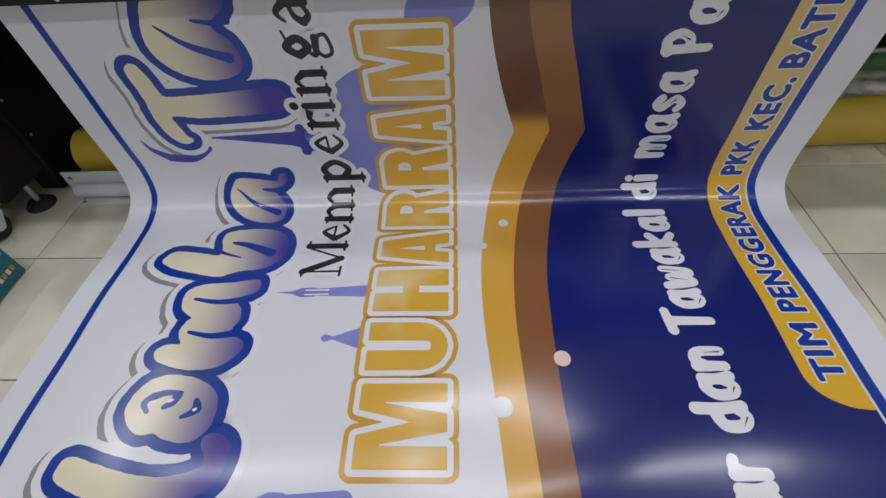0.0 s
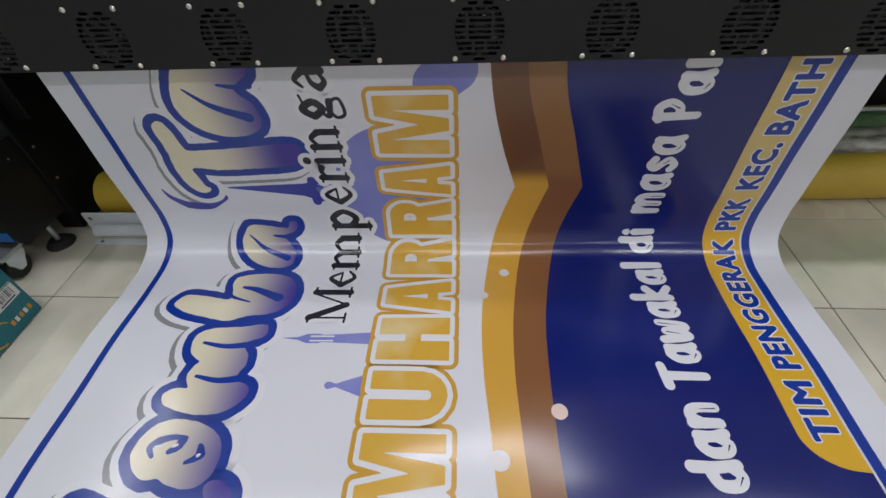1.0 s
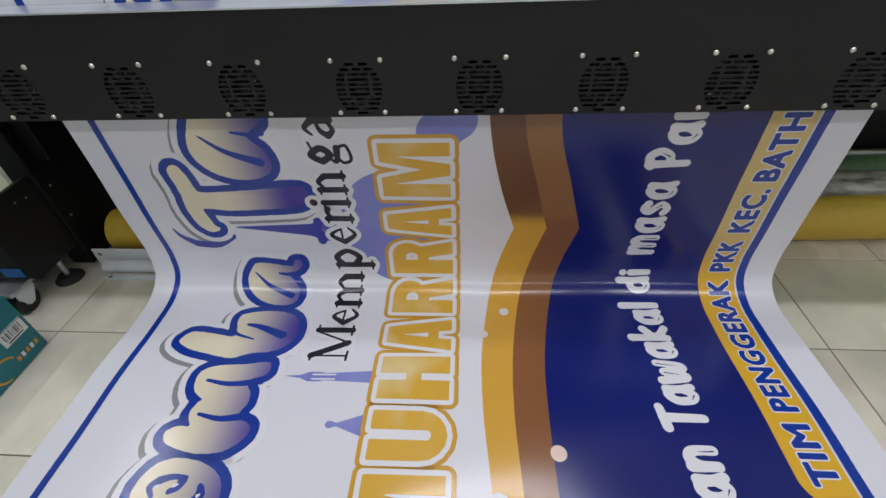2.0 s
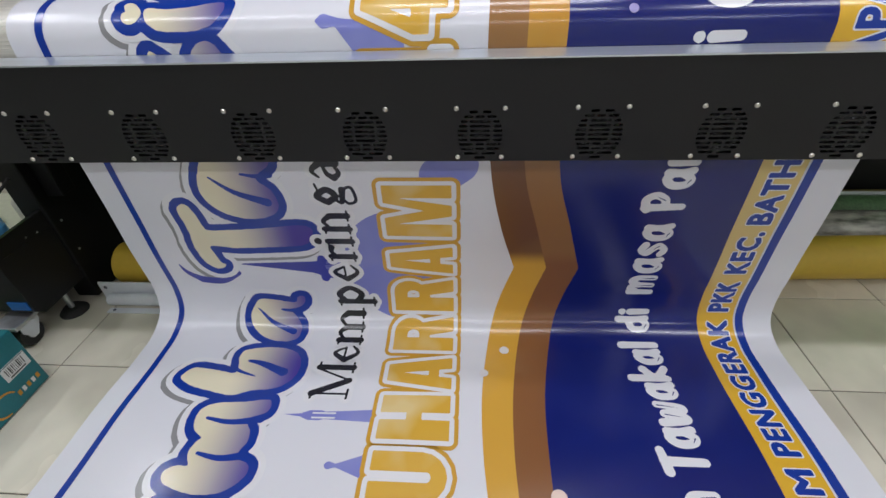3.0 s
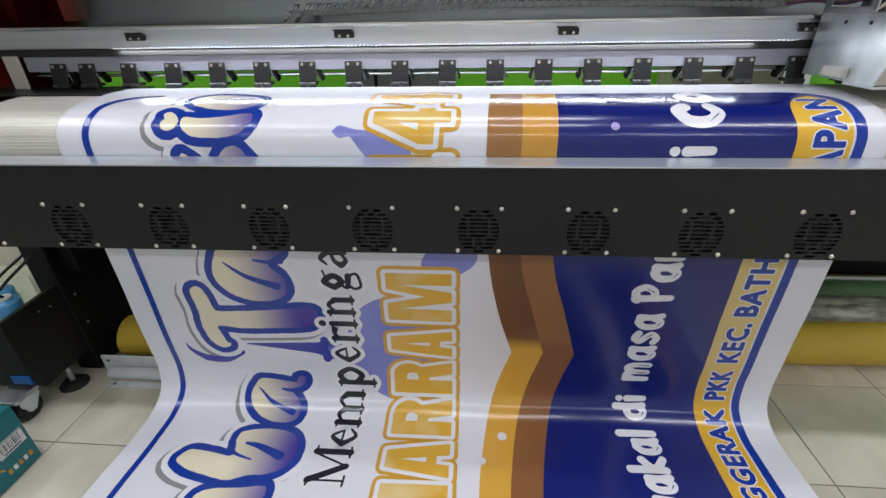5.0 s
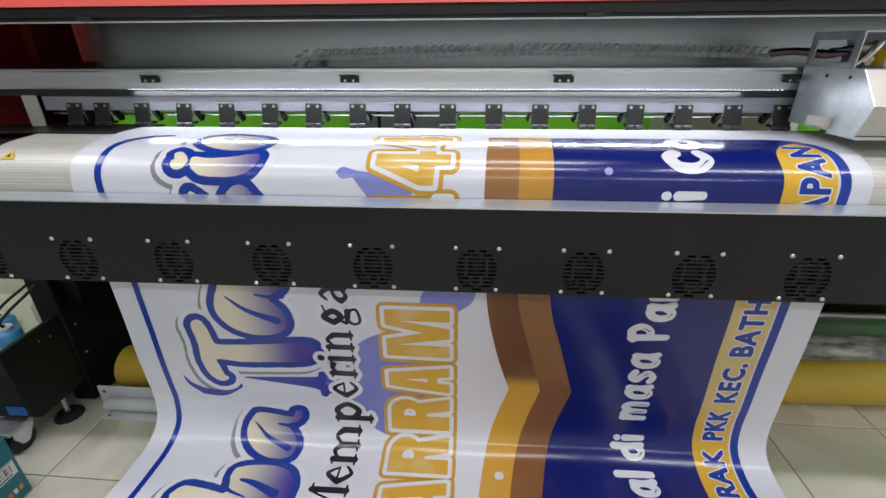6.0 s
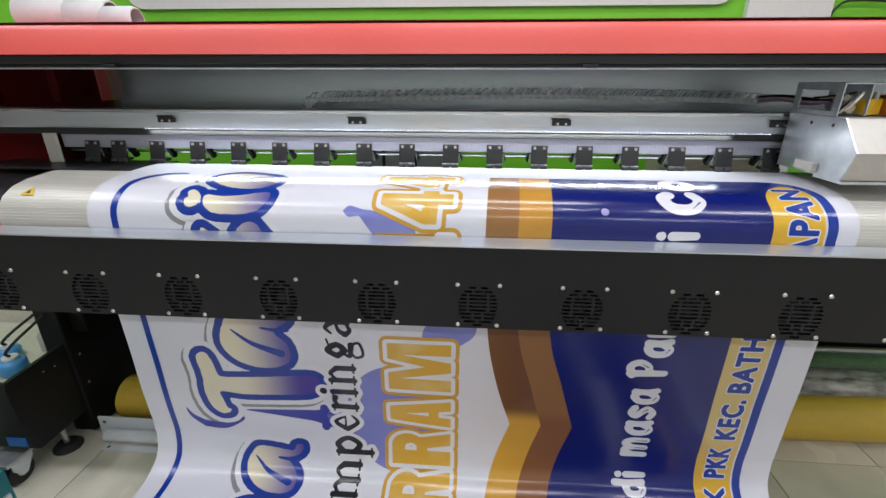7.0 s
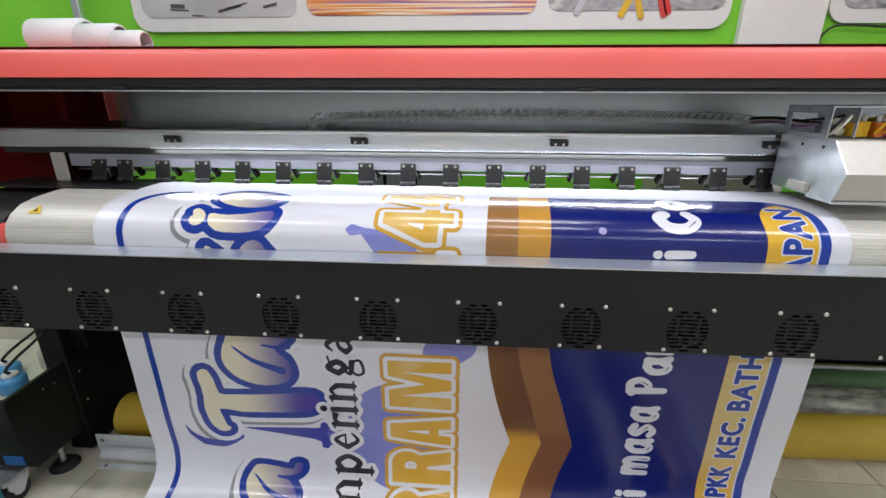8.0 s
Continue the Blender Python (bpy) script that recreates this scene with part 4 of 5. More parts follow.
script([(-0.632, 1.116), (-0.580, 1.120), (-0.533, 1.127), (-0.521, 1.107), (-0.502, 1.105), (-0.503, 1.127), (-0.525, 1.146), (-0.548, 1.156), (-0.534, 1.170), (-0.513, 1.200), (-0.512, 1.231), (-0.528, 1.251), (-0.577, 1.254), (-0.627, 1.234), (-0.661, 1.201), (-0.669, 1.165), (-0.651, 1.131)],
       [(0.002, 0.010, (-0.646, 1.150), (-0.602, 1.191), (-0.533, 1.221)), (0.009, 0.003, (-0.520, 1.152), (-0.545, 1.155), (-0.575, 1.152))])
script([(-0.762, 0.791), (-0.746, 0.783), (-0.733, 0.791), (-0.723, 0.819), (-0.718, 0.852), (-0.708, 0.866), (-0.649, 0.865), (-0.560, 0.859), (-0.463, 0.850), (-0.432, 0.860), (-0.431, 0.885), (-0.450, 0.910), (-0.484, 0.920), (-0.574, 0.925), (-0.656, 0.927), (-0.719, 0.920),
        (-0.719, 0.946), (-0.710, 0.978), (-0.700, 0.985), (-0.708, 0.997), (-0.733, 1.000), (-0.757, 0.974), (-0.768, 0.923), (-0.764, 0.876), (-0.766, 0.833), (-0.769, 0.809)])
lettering([((0.001, 0.013), *[(-s, -x) for x, s in ((-0.838, 0.987), (-0.824, 1.018), (-0.789, 1.045))]), ((0.013, 0.011), *[(-s, -x) for x, s in ((-0.789, 1.045), (-0.730, 1.048), (-0.677, 1.017))])], 0, 0, [(0.0, "mosque_dark", 1.8)], 0.0028, "flourish")
script([(-0.645, 0.655), (-0.575, 0.652), (-0.530, 0.660), (-0.515, 0.642), (-0.492, 0.645), (-0.495, 0.675), (-0.535, 0.708), (-0.505, 0.745), (-0.497, 0.785), (-0.513, 0.812), (-0.544, 0.825), (-0.588, 0.828), (-0.640, 0.812), (-0.675, 0.780), (-0.687, 0.739), (-0.672, 0.690)],
       [(0.002, 0.012, (-0.652, 0.706), (-0.600, 0.748), (-0.524, 0.778)), (0.009, 0.003, (-0.500, 0.700), (-0.530, 0.704), (-0.570, 0.698))])
# letters over the platen
script([(-0.666, 0.360), (-0.669, 0.342), (-0.661, 0.335), (-0.627, 0.339), (-0.581, 0.335), (-0.542, 0.326), (-0.518, 0.322), (-0.506, 0.330), (-0.510, 0.353), (-0.529, 0.374), (-0.554, 0.383), (-0.595, 0.386), (-0.638, 0.383), (-0.657, 0.372)])
script([(-0.714, 0.359), (-0.715, 0.347), (-0.709, 0.341), (-0.715, 0.325), (-0.706, 0.317), (-0.688, 0.327), (-0.676, 0.345), (-0.677, 0.359), (-0.690, 0.370), (-0.705, 0.369)])
script([(-0.592, 0.440), (-0.575, 0.415), (-0.556, 0.404), (-0.536, 0.406), (-0.520, 0.425), (-0.506, 0.450), (-0.520, 0.490), (-0.560, 0.500), (-0.588, 0.475)], [(0.002, 0.010, (-0.575, 0.440), (-0.540, 0.450), (-0.510, 0.470))])
script([(-0.682, 0.440), (-0.671, 0.420), (-0.655, 0.428), (-0.636, 0.446), (-0.650, 0.470), (-0.676, 0.465)])
script([(-0.680, 0.262), (-0.672, 0.225), (-0.630, 0.208), (-0.575, 0.216), (-0.522, 0.238), (-0.508, 0.270), (-0.527, 0.299), (-0.562, 0.309), (-0.611, 0.306), (-0.655, 0.288)], [(0.002, 0.010, (-0.640, 0.240), (-0.590, 0.250), (-0.520, 0.262))])

# occasion line, seriffed black letters with a white halo
T1, T2 = 0.0090, 0.0030
BLK = [(0.012, "white", 4.2), (0.0, "black", 5)]


def serif(letter, a, k):
    """Strokes of one seriffed letter at a along the line, k: its x-height."""
    bar = lambda u, v0, v1: ((T1, (a + u, v0), (a + u, v1)), (T2, (a + u - 0.015, v0), (a + u + 0.015, v0)))
    if letter == "M":
        h = k * 1.45
        return [(T2, (a, 0), (a, h)), (T1, (a, h), (a + 0.042, 0.004)), (T2, (a + 0.042, 0.0), (a + 0.078, h)), (T1, (a + 0.084, 0), (a + 0.084, h)),
                (T2, (a - 0.014, 0), (a + 0.014, 0)), (T2, (a + 0.068, 0), (a + 0.100, 0)), (T2, (a - 0.014, h), (a + 0.008, h)), (T2, (a + 0.078, h), (a + 0.100, h))]
    if letter == "e":
        return [((T2, T1), (a + 0.046, k * 0.55), (a + 0.025, k), (a, k * 0.5)), ((T1, T2), (a, k * 0.5), (a + 0.026, 0.0), (a + 0.050, k * 0.25)), (T2, (a, k * 0.55), (a + 0.046, k * 0.55))]
    if letter in "mnr":
        out = [*bar(0, 0, k), (T2, (a - 0.014, k), (a, k))]
        for n in range({"m": 2, "n": 1, "r": 0}[letter]):
            u = 0.042 * n
            out += [((T2, T1), (a + u, k * 0.7), (a + u + 0.024, k), (a + u + 0.042, k * 0.7)), *bar(u + 0.042, 0, k * 0.72)]
        return out + ([((T2, T1), (a, k * 0.7), (a + 0.016, k * 0.95), (a + 0.032, k * 0.92))] if letter == "r" else [])
    if letter == "p":
        return [*bar(0, -k * 0.55, k), (T2, (a - 0.014, k), (a, k)), (T1, (a + 0.004, k * 0.8), (a + 0.028, k), (a + 0.050, k * 0.5), (a + 0.028, 0.0), (a + 0.004, k * 0.2))]
    if letter == "i":
        return [*bar(0, 0, k), (T2, (a - 0.014, k), (a, k)), (0.0105, (a, k * 1.42), (a + 0.001, k * 1.42))]
    if letter == "g":
        return [(T1, (a + 0.004, k * 0.62), (a + 0.022, k), (a + 0.040, k * 0.62), (a + 0.022, k * 0.30), (a + 0.004, k * 0.62)), (T2, (a + 0.034, k * 0.92), (a + 0.056, k * 1.02)),
                ((T2, T1), (a + 0.012, k * 0.32), (a + 0.004, k * 0.08), (a + 0.040, 0.0)), (T2 * 1.4, (a + 0.040, 0.0), (a + 0.046, -k * 0.35), (a + 0.010, -k * 0.48), (a, -k * 0.2), (a + 0.012, 0.0))]
    return [((T2, T1), (a + 0.004, k * 0.78), (a + 0.022, k), (a + 0.040, k * 0.7)), *bar(0.040, 0.004, k * 0.72)[:1], (T2, (a + 0.04, 0.004), (a + 0.054, 0.0)),
            ((T2, T1), (a + 0.040, k * 0.58), (a + 0.014, k * 0.45), (a + 0.002, k * 0.2)), ((T1, T2), (a + 0.002, k * 0.2), (a + 0.016, 0), (a + 0.040, k * 0.2))]


for letter, along in zip("Memperinga", (0.010, 0.120, 0.192, 0.316, 0.401, 0.482, 0.534, 0.575, 0.655, 0.726)):
    lettering(serif(letter, along, 0.064), 1.437, -0.330, BLK, 0.0018, "serif_letter")

# the large gold word: heavy block letters as outlines of (along, up), both 0 to 1
def bow(cx, cy, rx, ry, a0, a1, n=8):
    return [(cx + rx * math.cos(radians(a0 + (a1 - a0) * k / n)), cy + ry * math.sin(radians(a0 + (a1 - a0) * k / n))) for k in range(n + 1)]


BLOCK = {
    "M": [[(0, 0), (0, 1), (0.37, 1), (0.52, 0.40), (0.67, 1), (1, 1), (1, 0), (0.76, 0), (0.765, 0.80), (0.62, 0), (0.41, 0), (0.25, 0.82), (0.25, 0)]],
    "U": [[(0, 1), (0.40, 1), (0.40, 0.26)] + bow(0.50, 0.26, 0.10, 0.05, 180, 360) + [(0.60, 0.26), (0.60, 1), (1, 1)] + bow(0.5, 0.34, 0.5, 0.34, 0, -180)],
    "H": [[(0, 0), (0, 1), (0.42, 1), (0.42, 0.62), (0.58, 0.62), (0.58, 1), (1, 1), (1, 0), (0.58, 0), (0.58, 0.40), (0.42, 0.40), (0.42, 0)]],
    "A": [[(-0.04, 0), (0.23, 1), (0.77, 1), (1.04, 0), (0.66, 0), (0.62, 0.20), (0.38, 0.20), (0.34, 0)], [(0.42, 0.36), (0.58, 0.36), (0.50, 0.76)]],
    "R": [[(0, 0), (0, 1), (0.60, 1)] + bow(0.60, 0.73, 0.40, 0.27, 90, -48) + [(1.04, 0), (0.62, 0), (0.50, 0.40), (0.42, 0.40), (0.42, 0)], [(0.42, 0.58), (0.42, 0.78)] + bow(0.54, 0.68, 0.12, 0.10, 90, -90, 5)],
    "1": [[(0, 0), (0, 0.18), (0.3, 0.18), (0.3, 0.72), (0.02, 0.60), (0.02, 0.82), (0.42, 1), (0.85, 1), (0.85, 0.18), (1, 0.18), (1, 0)]],
    "4": [[(-0.05, 0.22), (-0.05, 0.40), (0.46, 1), (0.86, 1), (0.86, 0.42), (1, 0.42), (1, 0.20), (0.86, 0.20), (0.86, 0), (0.48, 0), (0.48, 0.20)], [(0.28, 0.42), (0.48, 0.42), (0.48, 0.68)]],
}
BIG = [(0.0215, "gold", 2.4), (0.0115, "white", 3.2), (0.0, "gold_in", 4)]
for letter, s_from, s_to in (("M", 1.875, 1.718), ("U", 1.690, 1.578), ("H", 1.550, 1.428), ("A", 1.404, 1.306), ("R", 1.277, 1.172), ("R", 1.150, 1.040), ("A", 1.008, 0.920), ("M", 0.882, 0.730),
                             ("1", 0.53, 0.428), ("4", 0.395, 0.305), ("4", 0.283, 0.205)):
    rows = []
    for ring in BLOCK[letter]:
        p = np.array([(u * (s_from - s_to), v * 0.170) for u, v in ring])
        rows.append(np.stack([p, np.roll(p, -1, axis=0)], 1))
    rows = np.concatenate(rows)
    lo, hi = rows.reshape(-1, 2).min(0) - 0.028, rows.reshape(-1, 2).max(0) + 0.028
    ga, gb = grid(lo[0], hi[0], lo[1], hi[1], 0.0028)
    field = edge_distance(ga, gb, rows)
    for n, (level, ink, up) in enumerate(BIG):
        shape("gold_letter" if n == 2 else "word_outline", field, level, s_from, -0.064, lo[0], lo[1], 0.0028, LAY * up, INK[ink], banner)

# white lines of words on the navy field, in a round bold hand
HAND = {
    "d": (0.62, [[(0.30, 0.62), (0.08, 0.50), (0.08, 0.15), (0.28, 0.02), (0.46, 0.20)], [(0.47, 1.0), (0.46, 0.5), (0.52, 0.03)]]),
    "a": (0.62, [[(0.46, 0.50), (0.28, 0.63), (0.08, 0.45), (0.10, 0.12), (0.28, 0.02), (0.44, 0.25)], [(0.47, 0.62), (0.46, 0.3), (0.54, 0.02)]]),
    "n": (0.62, [[(0.08, 0.62), (0.08, 0.02)], [(0.08, 0.40), (0.26, 0.62), (0.46, 0.50), (0.48, 0.02)]]),
    "m": (0.90, [[(0.08, 0.62), (0.08, 0.02)], [(0.08, 0.40), (0.24, 0.62), (0.40, 0.48), (0.40, 0.04)], [(0.40, 0.40), (0.56, 0.62), (0.72, 0.48), (0.74, 0.02)]]),
    "w": (0.86, [[(0.06, 0.62), (0.14, 0.05), (0.28, 0.05), (0.38, 0.50)], [(0.38, 0.50), (0.48, 0.05), (0.62, 0.05), (0.72, 0.62)]]),
    "k": (0.60, [[(0.08, 1.0), (0.08, 0.02)], [(0.44, 0.62), (0.12, 0.32), (0.48, 0.02)]]),
    "l": (0.26, [[(0.08, 1.0), (0.10, 0.02)]]),
    "i": (0.26, [[(0.08, 0.60), (0.10, 0.02)], [(0.08, 0.88), (0.085, 0.90)]]),
    "s": (0.54, [[(0.42, 0.54), (0.22, 0.62), (0.10, 0.48), (0.26, 0.33), (0.40, 0.18), (0.24, 0.02), (0.06, 0.10)]]),
    "T": (0.66, [[(0.0, 0.92), (0.62, 0.98)], [(0.30, 0.95), (0.28, 0.02)]]),
    "P": (0.66, [[(0.08, 0.98), (0.12, 0.02)], [(0.02, 0.92), (0.34, 1.0), (0.50, 0.76), (0.36, 0.50), (0.12, 0.46)]]),
    "C": (0.66, [[(0.50, 0.78), (0.34, 0.95), (0.10, 0.75), (0.08, 0.30), (0.28, 0.04), (0.52, 0.18)]]),
    "S": (0.62, [[(0.48, 0.85), (0.26, 0.98), (0.10, 0.78), (0.28, 0.52), (0.46, 0.28), (0.26, 0.02), (0.04, 0.14)]]),
    "b": (0.62, [[(0.08, 1.0), (0.08, 0.04)], [(0.08, 0.45), (0.30, 0.62), (0.48, 0.35), (0.30, 0.03), (0.08, 0.12)]]),
    "r": (0.46, [[(0.08, 0.62), (0.08, 0.02)], [(0.08, 0.40), (0.22, 0.60), (0.38, 0.58)]]),
    "e": (0.58, [[(0.10, 0.34), (0.44, 0.38), (0.30, 0.62), (0.08, 0.40), (0.16, 0.06), (0.44, 0.08)]]),
    "o": (0.62, [[(0.28, 0.62), (0.08, 0.42), (0.12, 0.10), (0.32, 0.03), (0.48, 0.25), (0.44, 0.52), (0.28, 0.62)]]),
}


def hand_words(text, s0, s1, base, cap, bold):
    full = sum(HAND[c][0] + 0.09 for c in text) - 0.20
    k, a = (s0 - s1) / full, 0.0
    for c in text:
        wide, strokes = HAND[c]
        lettering([((bold * 1.1, bold * 0.95), *[(a + u * k, v * cap) for u, v in line]) for line in strokes], s0, base, [(0.0, "white", 2.4)], 0.0026, "white_letter")
        if max(len(line) for line in strokes) > 3:
            for line in strokes:
                if len(line) > 3:
                    lettering([((0.0003, 0.0016), *[(a + u * k - 0.002, v * cap) for u, v in line[len(line) // 2:][:2]])], s0, base, [(0.0, "navy", 2.9)], 0.0014, "letter_inline")
        a += (wide + 0.09) * k


for text, s_from, s_to, base, cap, bold in (("Sabar", 2.10, 1.858, 0.482, 0.092, 0.0104), ("dan", 1.806, 1.648, 0.484, 0.088, 0.0108), ("Tawakal", 1.602, 1.240, 0.494, 0.092, 0.0102), ("di", 1.200, 1.137, 0.482, 0.078, 0.0092),
                                            ("masa", 1.078, 0.850, 0.478, 0.092, 0.0092), ("Pandemi", 0.800, 0.408, 0.484, 0.088, 0.0098), ("Co", 0.358, 0.218, 0.500, 0.088, 0.0140)):
    hand_words(text, s_from, s_to, base, cap, bold)

# words on the ribbon
BLUE = [(0.0052, "white", 3), (0.0022, "line", 4)]
for text, s_from, s_to in (("TIM", 1.712, 1.590), ("PENGGERAK", 1.556, 1.168), ("PKK", 1.136, 1.034), ("KEC.", 0.998, 0.868), ("BATHI", 0.840, 0.650), ("APAN", 0.458, 0.268)):
    words(text, s_from, s_to, 0.702 + (0.036 if text == "APAN" else 0), 0.054 if text != "APAN" else 0.062, BLUE, 0.0020, fat=0.0008, name="ribbon_word")

# printed sparks of light
for s, x, r, ink in ((1.270, 0.078, 0.013, "spark_white"), (1.352, 0.020, 0.012, "spark_white"), (1.665, 0.168, 0.017, "spark"), (1.765, 0.040, 0.020, "spark_white"), (0.362, 0.281, 0.009, "mauve"), (0.266, 0.29, 0.010, "mauve")):
    lettering([(r, (0, 0), (0.0005, 0))], s, x, [(0.0, ink, 5)], 0.003, "light_spot")

# ---------- things on the floor ----------
def vinyl_roll(name, y, r, x0, x1, material, label, skew=0.0):
    top = empty(name, label, "vinyl roll", at=(0, 0, 0))
    bm = rod((x0, y - skew, r + 0.001), (x1, y, r + 0.001), r, 40)
    part("wound_sheet", bm, material, top)
    part("cardboard_core", rod((x0 - 0.004, y - skew, r + 0.001), (x0 + 0.02, y - skew, r + 0.001), r * 0.42, 24), mat("brown_core", (0.30, 0.20, 0.11), 0.8, grain=0.2), top)
    return top


vinyl_roll("yellow_vinyl_roll", 0.505, 0.080, -1.352, 1.95, M["yellow_roll"], "long yellow vinyl roll lying under the printer", 0.085)
vinyl_roll("wrapped_vinyl_roll", 0.668, 0.080, -1.25, 1.95, M["wrap"], "vinyl roll in crumpled grey plastic wrap")
vinyl_roll("green_vinyl_roll", 0.824, 0.070, -1.25, 1.95, M["green_roll"], "dark green vinyl roll lying behind others")

pale = tagged(part("pale_plastic_tube", rod((-1.25, 0.862, 0.1395), (1.95, 0.862, 0.1395), 0.008, 14), M["white_tube"]), "thin pale plastic tube resting on a green vinyl roll", "plastic tube")
olive = tagged(part("olive_vinyl_tube", rod((-1.25, 0.886, 0.1285), (1.95, 0.886, 0.1285), 0.014, 18), M["olive_roll"]), "thin olive vinyl roll behind the green roll", "vinyl roll")

bar = empty("white_plastic_profile", "white plastic flat profile with a screw hole", "plastic bar")
bm = box(-1.392, -0.55, 0.298, 0.306, 0.001, 0.080, 0.002)
part("strip", bm, M["white_tube"], bar)
part("screw_hole", rod((-1.368, 0.2972, 0.058), (-1.368, 0.2985, 0.058), 0.007, 14), mat("hole_grey", (0.12, 0.13, 0.14), 0.6), bar)
tube = tagged(part("white_plastic_tube", rod((-1.345, 0.272, 0.024), (-0.55, 0.272, 0.024), 0.0225, 24), M["white_tube"]), "white plastic tube lying on the floor tiles", "plastic tube")
flat = empty("white_flat_strip", "thin white plastic strip flat on the floor", "plastic bar")
part("strip", box(-1.338, -0.55, 0.222, 0.247, 0.0005, 0.005, 0.001), M["white_tube"], flat)
part("screw_hole", rod((-1.315, 0.235, 0.0048), (-1.315, 0.235, 0.0058), 0.006, 14), mat("hole_dark", (0.10, 0.11, 0.14), 0.6), flat)

carton = empty("paper_carton", "teal printed paper carton with barcode label on floor", "carton")
part("body", box(-1.75, -1.332, -0.50, -0.058, 0.001, 0.213, 0.004), M["teal"], carton)
part("lid_edge", box(-1.752, -1.3295, -0.502, -0.070, 0.135, 0.137), mat("dark_teal", (0.005, 0.09, 0.12), 0.5, grain=0.05), carton)
lab = part("barcode_label", box(-1.3318, -1.3302, -0.150, -0.070, 0.090, 0.138), M["paper"], carton, "white barcode label")
for k, w in enumerate((2, 1, 3, 1, 2, 1, 1, 3, 2, 1, 2)):
    part("bar", box(-1.3302, -1.3296, -0.140 + 0.0055 * k, -0.140 + 0.0055 * k + 0.0011 * w, 0.104, 0.130), M["black_plain"], lab)
part("label_text", box(-1.3302, -1.3296, -0.137, -0.085, 0.095, 0.099), M["black_plain"], lab)
logo = mat("orange_print", (0.62, 0.28, 0.03), 0.5, grain=0.05)
ring = bmesh.new()
for k in range(20):
    a0, a1 = 0.4 + 4.2 * k / 20, 0.4 + 4.2 * (k + 1) / 20
    w = 0.004 + 0.004 * math.sin(math.pi * k / 20)
    c = (-0.19, 0.042)
    vs = [ring.verts.new((-1.3312, c[0] + (0.030 + e * w) * 1.2 * math.cos(a), c[1] + (0.030 + e * w) * math.sin(a))) for a, e in ((a0, 0), (a1, 0), (a1, 1), (a0, 1))]
    ring.faces.new(vs)
part("logo_mark", ring, logo, carton, "orange swirl mark")
for k in range(5):
    part("logo_bar", box(-1.3318, -1.3308, -0.150 + 0.016 * k, -0.140 + 0.016 * k, 0.032, 0.048), M["paper"] if k % 2 else logo, carton)

# bottles on the base cabinet
def bottle(x, y, z, r, h, tint, label):
    top = empty("ink_bottle", label, "bottle", "bottles on the base cabinet", at=(x, y, z))
    bm = bmesh.new()
    n = 24
    rows = [(0.9 * r, 0), (r, 0.006), (r, h * 0.72), (r * 0.8, h * 0.86), (r * 0.48, h * 0.9), (r * 0.48, h * 0.95)]
    rings = [[bm.verts.new((q * math.cos(2 * math.pi * k / n), q * math.sin(2 * math.pi * k / n), zz)) for k in range(n)] for q, zz in rows]
    for a, b in zip(rings, rings[1:]):
        for k in range(n):
            bm.faces.new((a[k], a[(k + 1) % n], b[(k + 1) % n], b[k]))
    bm.faces.new(rings[0][::-1])
    part("body", smooth(bm, 40), mat("bottle_plastic", tint, 0.3, grain=0.04, blotch=0.08), top)
    part("cap", rod((0, 0, h * 0.93), (0, 0, h * 1.06), r * 0.55, 24), M["paper"], top, "white screw cap")
    part("hose", pipe([(0, 0, h * 1.06), (0.004, -0.01, h * 1.4), (0.02, 0.02, h * 1.9), (0.05, 0.06, h * 2.5), (0.09, 0.07, h * 3.1)], 0.005, 8), M["rubber"], top)
    return top


bottle(-1.535, 0.215, 0.334, 0.040, 0.058, (0.10, 0.38, 0.72), "blue plastic ink bottle with white cap")
bottle(-1.630, 0.290, 0.334, 0.036, 0.050, (0.10, 0.38, 0.72), "blue plastic ink bottle lying low beside another")
bottle(-1.530, 0.365, 0.334, 0.042, 0.085, (0.55, 0.54, 0.46), "cream plastic ink bottle with white cap")
tagged(part("hanging_cable", pipe([(-1.60, 0.30, 0.70), (-1.585, 0.26, 0.60), (-1.60, 0.22, 0.52), (-1.64, 0.20, 0.44), (-1.66, 0.19, 0.340)], 0.006, 8), M["rubber"]), "loose black cable running down to the cabinet", "cable")
bag = mat("green_plastic", (0.06, 0.35, 0.07), 0.3, grain=0.2, bump=0.4, scale=40)
bmb = bmesh.new()
bmesh.ops.create_icosphere(bmb, subdivisions=3, radius=1)
for v in bmb.verts:
    n = noise.noise(v.co * 2.3) * 0.3
    v.co = Vector((-1.60 + v.co.x * 0.05 * (1 + n), 0.02 + v.co.y * 0.04 * (1 + n), 0.062 + v.co.z * 0.06 * (1 + n)))
low = min(v.co.z for v in bmb.verts)
for v in bmb.verts:
    v.co.z -= low
tagged(part("plastic_bag", smooth(bmb, 80), bag), "crumpled green plastic bag on the floor", "bag")

